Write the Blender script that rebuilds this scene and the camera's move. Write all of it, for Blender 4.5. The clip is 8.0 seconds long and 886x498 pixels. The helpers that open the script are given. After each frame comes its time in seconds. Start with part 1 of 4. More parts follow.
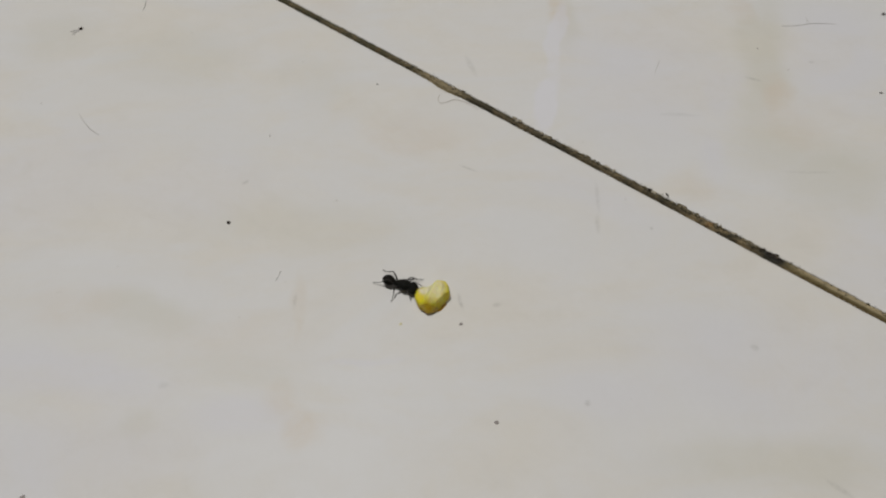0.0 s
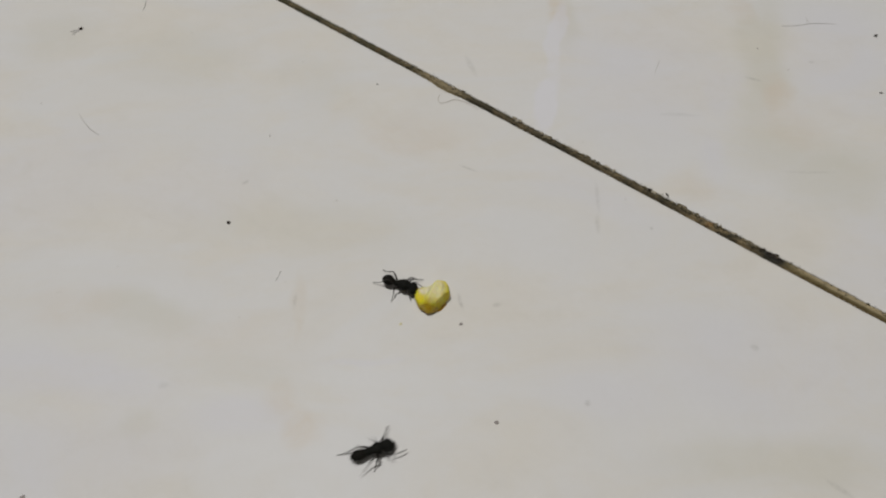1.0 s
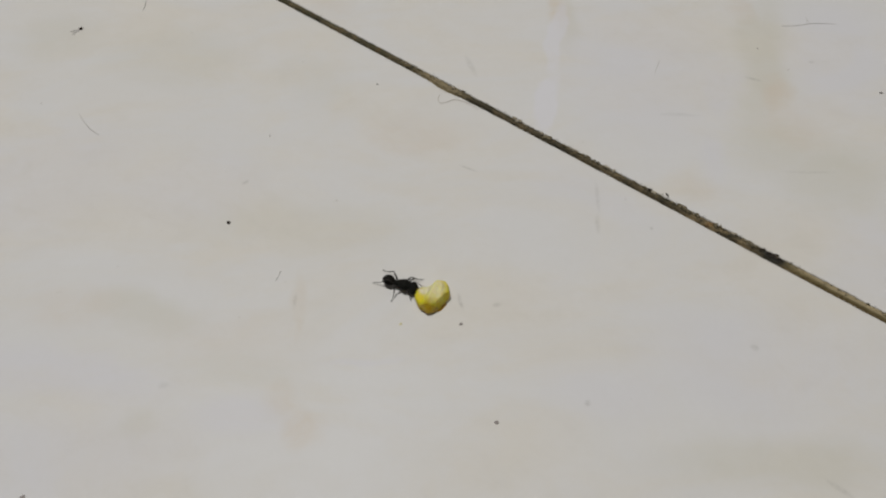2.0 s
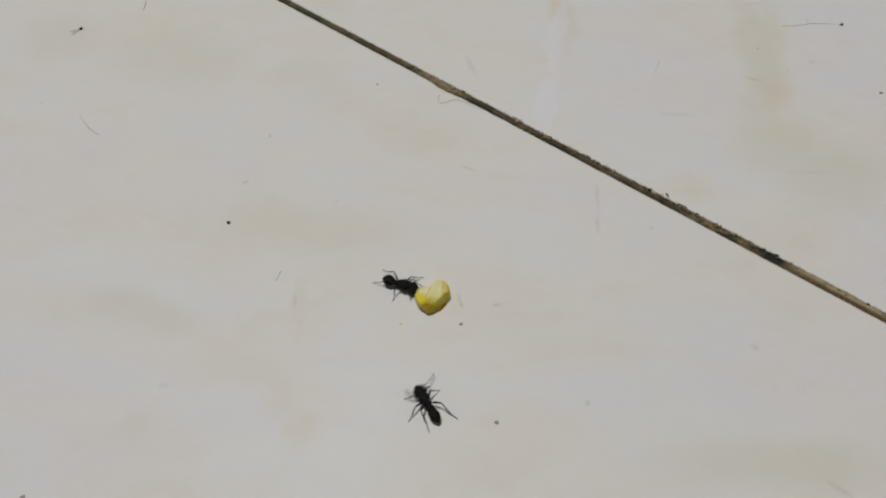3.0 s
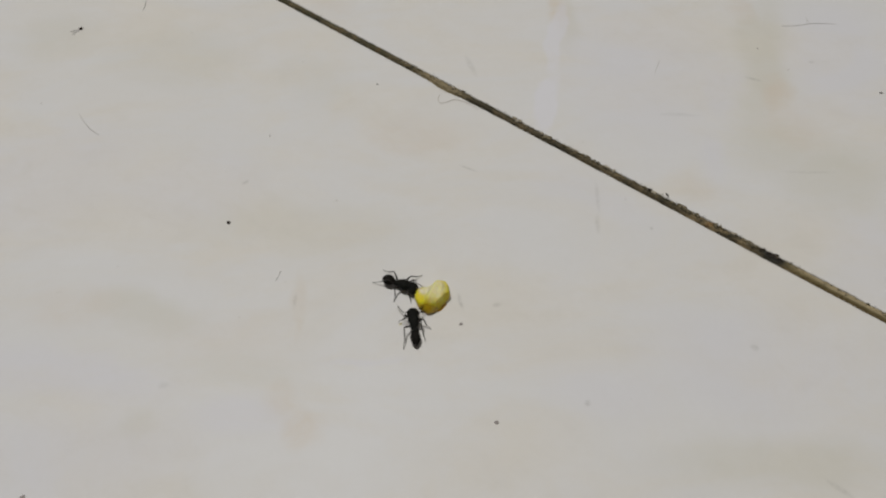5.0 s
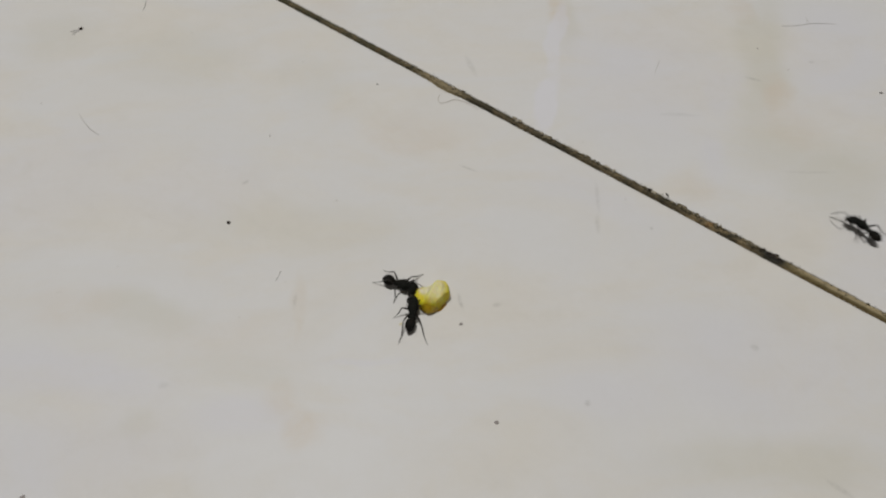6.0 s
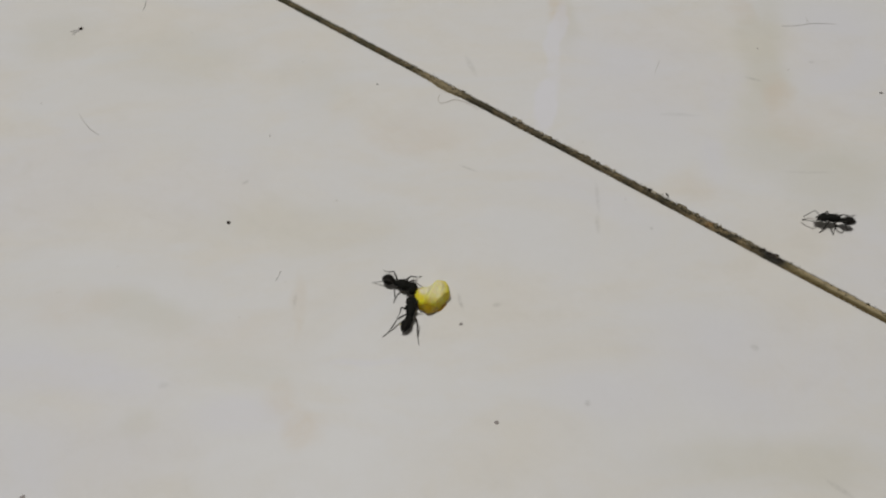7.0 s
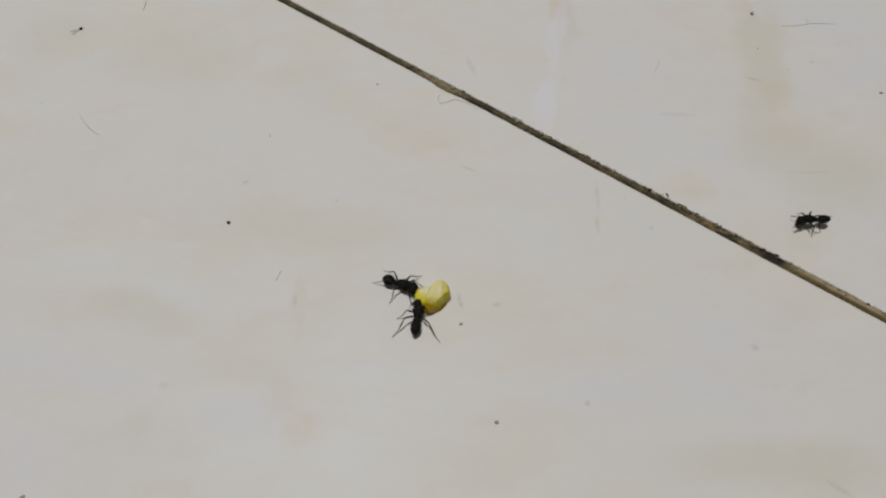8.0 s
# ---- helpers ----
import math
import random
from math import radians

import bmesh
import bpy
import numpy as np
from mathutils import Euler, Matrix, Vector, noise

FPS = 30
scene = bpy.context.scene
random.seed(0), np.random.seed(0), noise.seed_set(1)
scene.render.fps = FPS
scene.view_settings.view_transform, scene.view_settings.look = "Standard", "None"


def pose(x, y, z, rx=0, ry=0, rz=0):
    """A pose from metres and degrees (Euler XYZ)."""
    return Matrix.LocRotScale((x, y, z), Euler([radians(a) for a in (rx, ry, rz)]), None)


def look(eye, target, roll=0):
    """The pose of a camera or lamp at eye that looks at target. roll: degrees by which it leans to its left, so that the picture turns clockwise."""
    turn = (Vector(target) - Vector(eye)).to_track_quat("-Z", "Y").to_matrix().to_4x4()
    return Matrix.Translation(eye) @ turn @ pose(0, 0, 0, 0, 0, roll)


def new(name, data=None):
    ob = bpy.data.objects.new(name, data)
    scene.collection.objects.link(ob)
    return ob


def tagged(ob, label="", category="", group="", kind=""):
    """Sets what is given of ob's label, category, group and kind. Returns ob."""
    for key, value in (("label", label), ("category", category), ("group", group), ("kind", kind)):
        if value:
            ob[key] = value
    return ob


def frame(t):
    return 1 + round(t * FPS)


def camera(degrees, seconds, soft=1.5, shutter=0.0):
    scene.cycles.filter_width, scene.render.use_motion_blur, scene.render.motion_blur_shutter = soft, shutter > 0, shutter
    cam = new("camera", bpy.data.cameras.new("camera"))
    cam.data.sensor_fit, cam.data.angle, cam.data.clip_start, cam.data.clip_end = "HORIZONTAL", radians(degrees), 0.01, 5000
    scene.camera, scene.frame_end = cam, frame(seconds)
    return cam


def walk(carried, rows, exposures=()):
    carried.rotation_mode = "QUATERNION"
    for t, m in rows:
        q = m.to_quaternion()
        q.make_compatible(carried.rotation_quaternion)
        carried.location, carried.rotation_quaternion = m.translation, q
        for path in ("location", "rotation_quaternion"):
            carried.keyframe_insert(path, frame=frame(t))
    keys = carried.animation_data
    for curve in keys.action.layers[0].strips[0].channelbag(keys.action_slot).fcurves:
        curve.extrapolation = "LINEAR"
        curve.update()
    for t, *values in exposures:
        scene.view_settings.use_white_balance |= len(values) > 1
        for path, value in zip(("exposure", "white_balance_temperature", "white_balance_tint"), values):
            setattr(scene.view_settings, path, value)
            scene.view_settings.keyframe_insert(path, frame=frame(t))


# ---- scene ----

MM = 0.001
LENGTH = 8.0

# camera: held still close above the floor, tilted forward
cam = camera(68.57, LENGTH, soft=2.2, shutter=1.0)
STAND = look((0, -0.05923, 0.09857), (0, 0, 0))
walk(cam, [(0.0, STAND), (LENGTH, STAND)])

# world and light: a closed room with one round lamp under the ceiling
world = bpy.data.worlds.new("world")
scene.world = world
world.use_nodes = True
world.node_tree.nodes["Background"].inputs[0].default_value = (0.8, 0.85, 0.9, 1)
world.node_tree.nodes["Background"].inputs[1].default_value = 0.05
lamp_data = bpy.data.lights.new("ceiling_light", "AREA")
lamp_data.shape, lamp_data.size = "DISK", 0.28
lamp_data.energy, lamp_data.color = 47.7, (1.0, 0.985, 0.955)
lamp = new("ceiling_light", lamp_data)
lamp.matrix_world = look((-0.36, 0.42, 2.52), (-0.36, 0.42, 0))


# ---------------------------------------------------------------- materials
class Nodes:
    """A small builder of node materials."""

    def __init__(self, name):
        self.mat = bpy.data.materials.new(name)
        self.mat.use_nodes = True
        self.tree = self.mat.node_tree
        self.bsdf = self.tree.nodes["Principled BSDF"]

    def add(self, kind):
        return self.tree.nodes.new(kind)

    def link(self, a, b):
        self.tree.links.new(a, b)

    def put(self, socket, value):
        if isinstance(value, bpy.types.NodeSocket):
            self.link(value, socket)
        else:
            socket.default_value = value

    def position(self):
        return self.add("ShaderNodeNewGeometry").outputs["Position"]

    def local(self):
        return self.add("ShaderNodeTexCoord").outputs["Object"]

    def noise(self, where, scale, detail=3.0, rough=0.55, warp=0.0):
        n = self.add("ShaderNodeTexNoise")
        self.put(n.inputs["Vector"], where)
        n.inputs["Scale"].default_value = scale
        n.inputs["Detail"].default_value = detail
        n.inputs["Roughness"].default_value = rough
        n.inputs["Distortion"].default_value = warp
        return n.outputs["Fac"]

    def stretch(self, where, loc=(0, 0, 0), rot=0.0, scale=(1, 1, 1), kind="POINT"):
        n = self.add("ShaderNodeMapping")
        n.vector_type = kind
        self.put(n.inputs["Vector"], where)
        n.inputs["Location"].default_value = loc
        n.inputs["Rotation"].default_value = (0, 0, rot)
        n.inputs["Scale"].default_value = scale
        return n.outputs["Vector"]

    def span(self, value, a, b, c=0.0, d=1.0, smooth=True):
        n = self.add("ShaderNodeMapRange")
        n.interpolation_type = "SMOOTHSTEP" if smooth else "LINEAR"
        self.put(n.inputs["Value"], value)
        for key, v in zip(("From Min", "From Max", "To Min", "To Max"), (a, b, c, d)):
            n.inputs[key].default_value = v
        return n.outputs["Result"]

    def math(self, op, a, b=0.0):
        n = self.add("ShaderNodeMath")
        n.operation = op
        self.put(n.inputs[0], a)
        self.put(n.inputs[1], b)
        return n.outputs[0]

    def vec(self, op, a, b=(0, 0, 0)):
        n = self.add("ShaderNodeVectorMath")
        n.operation = op
        self.put(n.inputs[0], a)
        self.put(n.inputs[1], b)
        return n.outputs["Value"] if op == "LENGTH" else n.outputs["Vector"]

    def mix(self, fac, a, b):
        n = self.add("ShaderNodeMix")
        n.data_type = "RGBA"
        self.put(n.inputs[0], fac)
        for socket, value in ((n.inputs[6], a), (n.inputs[7], b)):
            self.put(socket, value if isinstance(value, bpy.types.NodeSocket) else (*value, 1))
        return n.outputs[2]

    def bump(self, height, distance, strength=1.0):
        n = self.add("ShaderNodeBump")
        self.put(n.inputs["Height"], height)
        n.inputs["Distance"].default_value = distance
        n.inputs["Strength"].default_value = strength
        self.link(n.outputs["Normal"], self.bsdf.inputs["Normal"])

    def done(self, color=None, rough=0.5, spec=0.5, metal=0.0, **more):
        if color is not None:
            self.put(self.bsdf.inputs["Base Color"], color if isinstance(color, bpy.types.NodeSocket) else (*color, 1))
        self.put(self.bsdf.inputs["Roughness"], rough)
        self.put(self.bsdf.inputs["Specular IOR Level"], spec)
        self.bsdf.inputs["Metallic"].default_value = metal
        for key, value in more.items():
            self.put(self.bsdf.inputs[key.replace("_", " ")], value)
        return self.mat


# stains of the glaze: centre (mm), radii (mm), turn (degrees), strength
WARM = (
    (-62.0, -11.5, 10.4, 4.9, -4, 0.36), (-21.3, -32.3, 3.8, 4.3, 14, 0.69), (-25.3, -28.0, 3.9, 4.1, -30, 0.46), (-5.5, 26.2, 12.3, 6.6, -6, 0.46),
    (-25.0, -11.5, 1.3, 7.4, 7, 0.40), (26.6, 64.5, 2.8, 8.2, 5, 0.69), (68.2, 37.6, 3.7, 7.5, -11, 0.80), (47.1, 13.5, 5.8, 3.5, -16, 0.26),
    (67.7, 63.9, 3.3, 6.0, -13, 0.52), (-35.5, -17.1, 16.6, 6.1, -10, 0.20), (-25.0, 64.9, 7.7, 5.1, -30, 0.40),
    (69.8, 29.9, 6.8, 9.4, 0, 0.40),
)
OLIVE = (
    (68.4, 46.7, 5.8, 26.6, -18, 0.64), (65.3, 23.3, 10.5, 10.4, 0, 0.52), (74.7, 16.4, 14.0, 11.3, 0, 0.56), (68.2, 55.5, 4.2, 11.3, -14, 0.62),
    (-49.6, -12.0, 11.4, 4.3, -8, 0.50), (-47.0, -30.2, 4.8, 2.9, 0, 0.50), (-57.7, 48.4, 18.3, 10.7, -8, 0.34), (-84.2, 55.5, 12.5, 9.6, -8, 0.36),
    (-26.6, 41.7, 13.1, 8.3, -30, 0.26), (49.1, -36.1, 21.8, 5.1, 0, 0.50), (-22.9, 4.9, 26.6, 7.4, -5, 0.31),
    (28.6, 59.2, 2.5, 11.3, 0, 0.50), (-32.7, -22.9, 12.6, 3.8, -10, 0.25),
)
COOL = (
    (-59.7, -22.5, 21.6, 5.1, -9, 0.77), (-54.2, -35.3, 21.9, 9.5, 0, 0.61), (-31.4, -30.6, 9.5, 4.0, -6, 0.66), (42.8, 45.0, 20.4, 25.7, 0, 0.61),
    (57.4, 37.6, 5.4, 10.5, -12, 0.66), (52.3, 21.2, 3.7, 8.9, -2, 0.55), (84.7, 48.4, 12.2, 21.9, -17, 0.66), (51.3, -21.0, 23.6, 10.9, 0, 0.55),
    (26.2, -25.7, 14.2, 5.6, 0, 0.44), (27.0, 11.8, 13.7, 5.2, -28, 0.44), (-74.5, 16.4, 21.5, 15.6, 0, 0.55), (-49.3, 13.7, 21.2, 9.5, 0, 0.44),
    (74.9, -2.2, 7.9, 10.9, -19, 0.44), (-13.1, -20.1, 7.8, 0.9, 4, 0.55),
)
PALE = (
    (25.7, 55.5, 1.9, 11.4, -13, 0.55), (21.1, 35.3, 2.3, 9.5, -19, 0.66),
)
SMUDGE = (
    (28.56, 11.15, 0.5, 4.0, 0, 0.16), (3.34, -10.45, 0.4, 1.6, 12, 0.33), (9.31, -11.09, 1.0, 0.5, 20, 0.22), (-43.92, -24.79, 1.2, 0.6, 0, 0.14),
    (22.24, -27.78, 0.6, 0.6, 0, 0.28), (-37.51, 14.67, 0.9, 0.4, 30, 0.28), (4.97, 17.76, 2.2, 0.35, -24, 0.25), (69.46, 16.81, 6.0, 0.4, -2, 0.14),
    (50.40, -18.31, 0.7, 0.6, 0, 0.22), (-25.19, -10.24, 0.4, 1.5, 0, 0.19), (79.22, 46.35, 0.8, 0.5, 0, 0.22),
    (64.79, 41.67, 2.0, 0.5, -12, 0.28), (6.15, 45.84, 0.8, 3.5, 15, 0.17), (47.45, 31.41, 5.0, 0.5, -5, 0.14),
    (57.51, -40.10, 2.6, 0.5, -40, 0.19), (28.20, 4.89, 0.5, 2.4, 0, 0.17), (37.36, 4.64, 0.4, 0.4, 0, 0.28),
)


def tile_glaze():
    n = Nodes("cream_marble_glaze")
    pos = n.position()
    warp = n.add("ShaderNodeTexNoise")
    n.put(warp.inputs["Vector"], pos)
    warp.inputs["Scale"].default_value = 60
    warp.inputs["Detail"].default_value = 4
    shift = n.vec("SUBTRACT", warp.outputs["Color"], (0.5, 0.5, 0.5))
    wide = n.vec("ADD", pos, n.vec("MULTIPLY", shift, (0.009, 0.009, 0)))
    tight = n.vec("ADD", pos, n.vec("MULTIPLY", shift, (0.003, 0.003, 0)))

    def field(where, rows, soft=0.25):
        total = None
        for x, y, rx, ry, turn, strength in rows:
            v = n.stretch(where, (x * MM, y * MM, 0), radians(turn), (rx * MM, ry * MM, 1), "TEXTURE")
            f = n.span(n.vec("LENGTH", v), 1.2, soft, 0.0, strength)
            total = f if total is None else n.math("MAXIMUM", total, f)
        return total

    veil = n.noise(n.stretch(pos, scale=(1, 2.2, 1)), 26, 5, 0.6, 0.6)
    cloud = n.noise(n.stretch(pos, (0.3, 0.1, 0), 0.15, (1, 2.6, 1)), 48, 6, 0.65)
    color = n.mix(n.span(veil, 0.35, 0.68), (0.606, 0.600, 0.597), (0.612, 0.586, 0.542))
    color = n.mix(n.span(cloud, 0.4, 0.75, 0, 0.22), color, (0.645, 0.643, 0.65))
    color = n.mix(n.math("MULTIPLY", field(wide, OLIVE), n.span(cloud, 0.25, 0.7, 0.55, 1.0)), color, (0.530, 0.510, 0.437))
    color = n.mix(n.math("MULTIPLY", field(wide, WARM), n.math("MULTIPLY", n.span(cloud, 0.3, 0.7, 0.6, 1.0), n.span(n.noise(n.stretch(pos, scale=(1, 1.6, 1)), 170, 6, 0.7, 0.5), 0.3, 0.6, 0.45, 1.15))), color, (0.577, 0.516, 0.442))
    color = n.mix(n.math("MULTIPLY", field(wide, COOL), n.span(veil, 0.25, 0.65, 1.0, 0.65)), color, (0.590, 0.585, 0.620))
    color = n.mix(field(wide, PALE, 0.7), color, (0.625, 0.62, 0.665))
    mottle = n.noise(n.stretch(pos, scale=(1, 1.5, 1)), 130, 6, 0.7, 0.4)
    color = n.mix(n.math("MULTIPLY", n.span(mottle, 0.45, 0.72, 0.0, 0.2), n.span(veil, 0.35, 0.7)), color, (0.50, 0.475, 0.43))
    color = n.mix(n.math("MULTIPLY", n.span(mottle, 0.55, 0.28, 0.0, 0.16), n.span(cloud, 0.35, 0.65)), color, (0.635, 0.64, 0.665))
    grain = n.noise(pos, 900, 3, 0.6)
    color = n.mix(n.span(grain, 0.35, 0.75, 0.0, 0.03), color, (0.46, 0.44, 0.41))
    dirt = n.math("MULTIPLY", field(tight, SMUDGE), n.span(n.noise(pos, 1500, 4), 0.3, 0.6, 0.3, 1.0))
    color = n.mix(dirt, color, (0.21, 0.20, 0.185))
    fleck = n.math("MULTIPLY", n.span(n.noise(pos, 420, 2, 0.5), 0.73, 0.79), n.span(cloud, 0.5, 0.6))
    color = n.mix(n.math("MULTIPLY", fleck, 0.3), color, (0.30, 0.27, 0.22))
    n.bump(n.noise(pos, 160, 3), 0.0003, 0.12)
    return n.done(color, n.span(veil, 0.3, 0.7, 0.48, 0.58), 0.15)


def grout_mortar():
    n = Nodes("grimy_grout")
    pos = n.position()
    a, b, c = n.noise(pos, 110, 4, 0.6), n.noise(pos, 800, 5, 0.7), n.noise(pos, 2300, 4, 0.7)
    color = n.mix(n.span(a, 0.40, 0.60), (0.070, 0.058, 0.034), (0.19, 0.145, 0.082))
    color = n.mix(n.span(b, 0.48, 0.70, 0, 0.8), color, (0.030, 0.029, 0.018))
    color = n.mix(n.span(n.noise(pos, 260, 3), 0.6, 0.72, 0, 0.7), color, (0.20, 0.115, 0.045))

    def spot(x, y, rx, ry, turn, strength):
        v = n.stretch(pos, (x * MM, y * MM, 0), radians(turn), (rx * MM, ry * MM, 1), "TEXTURE")
        return n.span(n.vec("LENGTH", v), 1.3, 0.5, 0.0, strength)

    color = n.mix(n.span(c, 0.54, 0.70, 0, 0.5), color, (0.27, 0.195, 0.09))
    color = n.mix(n.span(c, 0.49, 0.33, 0, 0.85), color, (0.022, 0.021, 0.013))
    pale = n.math("MAXIMUM", spot(70.63, -10.45, 13, 0.62, -36, 0.85), spot(-0.47, 40.04, 6, 2, -36, 0.45))
    color = n.mix(n.math("MULTIPLY", pale, n.span(c, 0.3, 0.6, 0.75, 1.0)), color, (0.42, 0.345, 0.21))
    mould = n.math("MAXIMUM", spot(58.17, -1.62, 2.4, 1.3, -36, 0.95), n.math("MAXIMUM", spot(16.41, 27.67, 14, 1.6, -36, 0.38), spot(31.81, 16.67, 14, 1.6, -36, 0.2)))
    olive = spot(68.49, -9.71, 13, 3, -36, 0.75)
    color = n.mix(n.math("MULTIPLY", olive, n.math("SUBTRACT", 1.0, pale)), color, (0.17, 0.135, 0.06))
    color = n.mix(n.math("MULTIPLY", spot(-23.0, 55.5, 24, 4, -36, 0.85), n.span(b, 0.42, 0.56, 1.0, 0.25)), color, (0.052, 0.052, 0.028))
    # shaded near side of the rounded mortar, painted as a dark brown strip
    color = n.mix(n.math("MULTIPLY", spot(68.9, -10.6, 15, 0.42, -36, 0.8), n.span(c, 0.3, 0.6, 1.0, 0.6)), color, (0.075, 0.048, 0.02))
    color = n.mix(mould, color, (0.028, 0.028, 0.024))
    blot = n.noise(n.stretch(pos, rot=radians(36), scale=(0.45, 1, 1)), 420, 4, 0.65, 0.3)
    color = n.mix(n.span(blot, 0.55, 0.64, 0, 0.75), color, (0.034, 0.030, 0.019))
    color = n.mix(n.span(blot, 0.40, 0.30, 0, 0.55), color, (0.30, 0.225, 0.115))
    n.bump(c, 0.0003, 1.0)
    return n.done(color, 0.85, 0.25)


def plain(name, color, second, scale, rough=0.6, spec=0.4, bump=0.0, local=True, **more):
    n = Nodes(name)
    where = n.local() if local else n.position()
    a, b = n.noise(where, scale, 4, 0.6), n.noise(where, scale * 6, 3, 0.6)
    mixed = n.mix(n.math("ADD", n.span(a, 0.35, 0.65, 0, 0.75), n.span(b, 0.4, 0.7, 0, 0.25)), color, second)
    if bump:
        n.bump(b, bump, 0.6)
    return n.done(mixed, rough, spec, **more)


GLAZE = tile_glaze()
GROUT = grout_mortar()
PLASTER = plain("pale_wall_paint", (0.22, 0.215, 0.205), (0.20, 0.195, 0.185), 3.0, 0.8, 0.3, 0.002)
CEILING = plain("white_ceiling_paint", (0.68, 0.68, 0.67), (0.64, 0.64, 0.63), 3.0, 0.85, 0.2, 0.002)
CHITIN = plain("black_chitin", (0.008, 0.0086, 0.0076), (0.014, 0.014, 0.012), 900, 0.7, 0.05, 0.00004)
GASTER = plain("brown_black_chitin", (0.008, 0.008, 0.007), (0.017, 0.013, 0.010), 700, 0.65, 0.06, 0.00004)
LEG = plain("dark_leg_chitin", (0.010, 0.010, 0.009), (0.026, 0.021, 0.017), 800, 0.5, 0.22)
EYE = plain("black_eye", (0.006, 0.006, 0.007), (0.012, 0.012, 0.012), 2000, 0.25, 0.5)
DIRT = plain("dark_dirt", (0.022, 0.019, 0.017), (0.06, 0.048, 0.036), 2500, 0.9, 0.2, 0.00005)
DUST = plain("grey_brown_dust", (0.25, 0.225, 0.215), (0.34, 0.31, 0.29), 2500, 0.9, 0.2, 0.00005)
GRIT = plain("olive_grit", (0.055, 0.048, 0.032), (0.24, 0.20, 0.13), 1500, 0.9, 0.2, 0.0001, local=False)
PALE_GRIT = plain("pale_mortar_grit", (0.20, 0.175, 0.13), (0.42, 0.37, 0.29), 1500, 0.9, 0.2, 0.0001, local=False)
FIBRE = plain("grey_fibre", (0.42, 0.41, 0.40), (0.52, 0.50, 0.48), 900, 0.7, 0.3)
HAIR = plain("brown_hair", (0.27, 0.22, 0.17), (0.38, 0.32, 0.26), 900, 0.5, 0.4)
YOLK_DUST = plain("yellow_crumb_dust", (0.60, 0.55, 0.30), (0.62, 0.58, 0.42), 2500, 0.7, 0.3)
WING = plain("grey_wing", (0.36, 0.35, 0.33), (0.46, 0.44, 0.42), 2500, 0.4, 0.5)


def crumb_flesh():
    n = Nodes("yellow_fruit_flesh")
    where = n.local()
    a, b = n.noise(where, 420, 4, 0.6, 0.5), n.noise(where, 1500, 3, 0.6)
    top = n.vec("LENGTH", n.stretch(where, (0.0003, 0.0005, 0.0026), radians(56), (0.0022, 0.0016, 0.0020), "TEXTURE"))
    pale = n.math("MULTIPLY", n.span(top, 1.3, 0.6), n.span(a, 0.25, 0.55, 0.65, 1.0))
    corner = n.vec("LENGTH", n.stretch(where, (-0.0015, 0.0010, 0.0022), radians(25), (0.0012, 0.0010, 0.0012), "TEXTURE"))
    white = n.math("MULTIPLY", n.span(corner, 1.2, 0.5), n.span(a, 0.3, 0.6, 0.7, 1.0))
    color = n.mix(n.span(a, 0.35, 0.65), (0.66, 0.54, 0.012), (0.69, 0.61, 0.06))
    color = n.mix(pale, color, (0.65, 0.62, 0.36))
    color = n.mix(white, color, (0.64, 0.61, 0.49))
    color = n.mix(n.span(b, 0.5, 0.75, 0, 0.3), color, (0.60, 0.53, 0.19))
    # amber of the underside with its shade, painted into the flesh near the bottom
    amber_shade = n.add("ShaderNodeSeparateXYZ")
    n.put(amber_shade.inputs[0], n.vec("ADD", where, n.vec("MULTIPLY", n.add("ShaderNodeTexNoise").outputs["Color"], (0, 0, 0.0007))))
    color = n.mix(n.span(amber_shade.outputs["Z"], 0.0015, 0.0008, 0, 0.8), color, (0.46, 0.30, 0.006))
    n.bump(b, 0.00018, 0.8)
    return n.done(color, 0.5, 0.35, Subsurface_Weight=0.7, Subsurface_Radius=(0.0024, 0.0019, 0.0005), Subsurface_Scale=1.0)


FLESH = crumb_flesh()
AMBER = plain("amber_rind", (0.34, 0.20, 0.003), (0.48, 0.34, 0.008), 900, 0.35, 0.5, 0.00006,
              Subsurface_Weight=0.45, Subsurface_Radius=(0.0015, 0.0008, 0.0001), Subsurface_Scale=1.0)
# amber that colours the crumb's contact shadow on the tile
CONTACT_TINT = plain("dark_amber_juice", (0.26, 0.135, 0.006), (0.36, 0.20, 0.012), 900, 0.3, 0.5, 0.00004)


# ---------------------------------------------------------------- mesh helpers (millimetres)
def part(name, bm, material, parent=None, label="", smooth=True):
    """Links a bmesh in millimetres as one mesh object under a thing or a part."""
    bm.normal_update()
    for v in bm.verts:
        v.co *= MM
    data = bpy.data.meshes.new(name)
    bm.to_mesh(data)
    bm.free()
    data.materials.append(material)
    if smooth:
        for p in data.polygons:
            p.use_smooth = True
    ob = new(name, data)
    if parent is not None:
        ob.parent = parent
    if label:
        tagged(ob, label)
    return ob


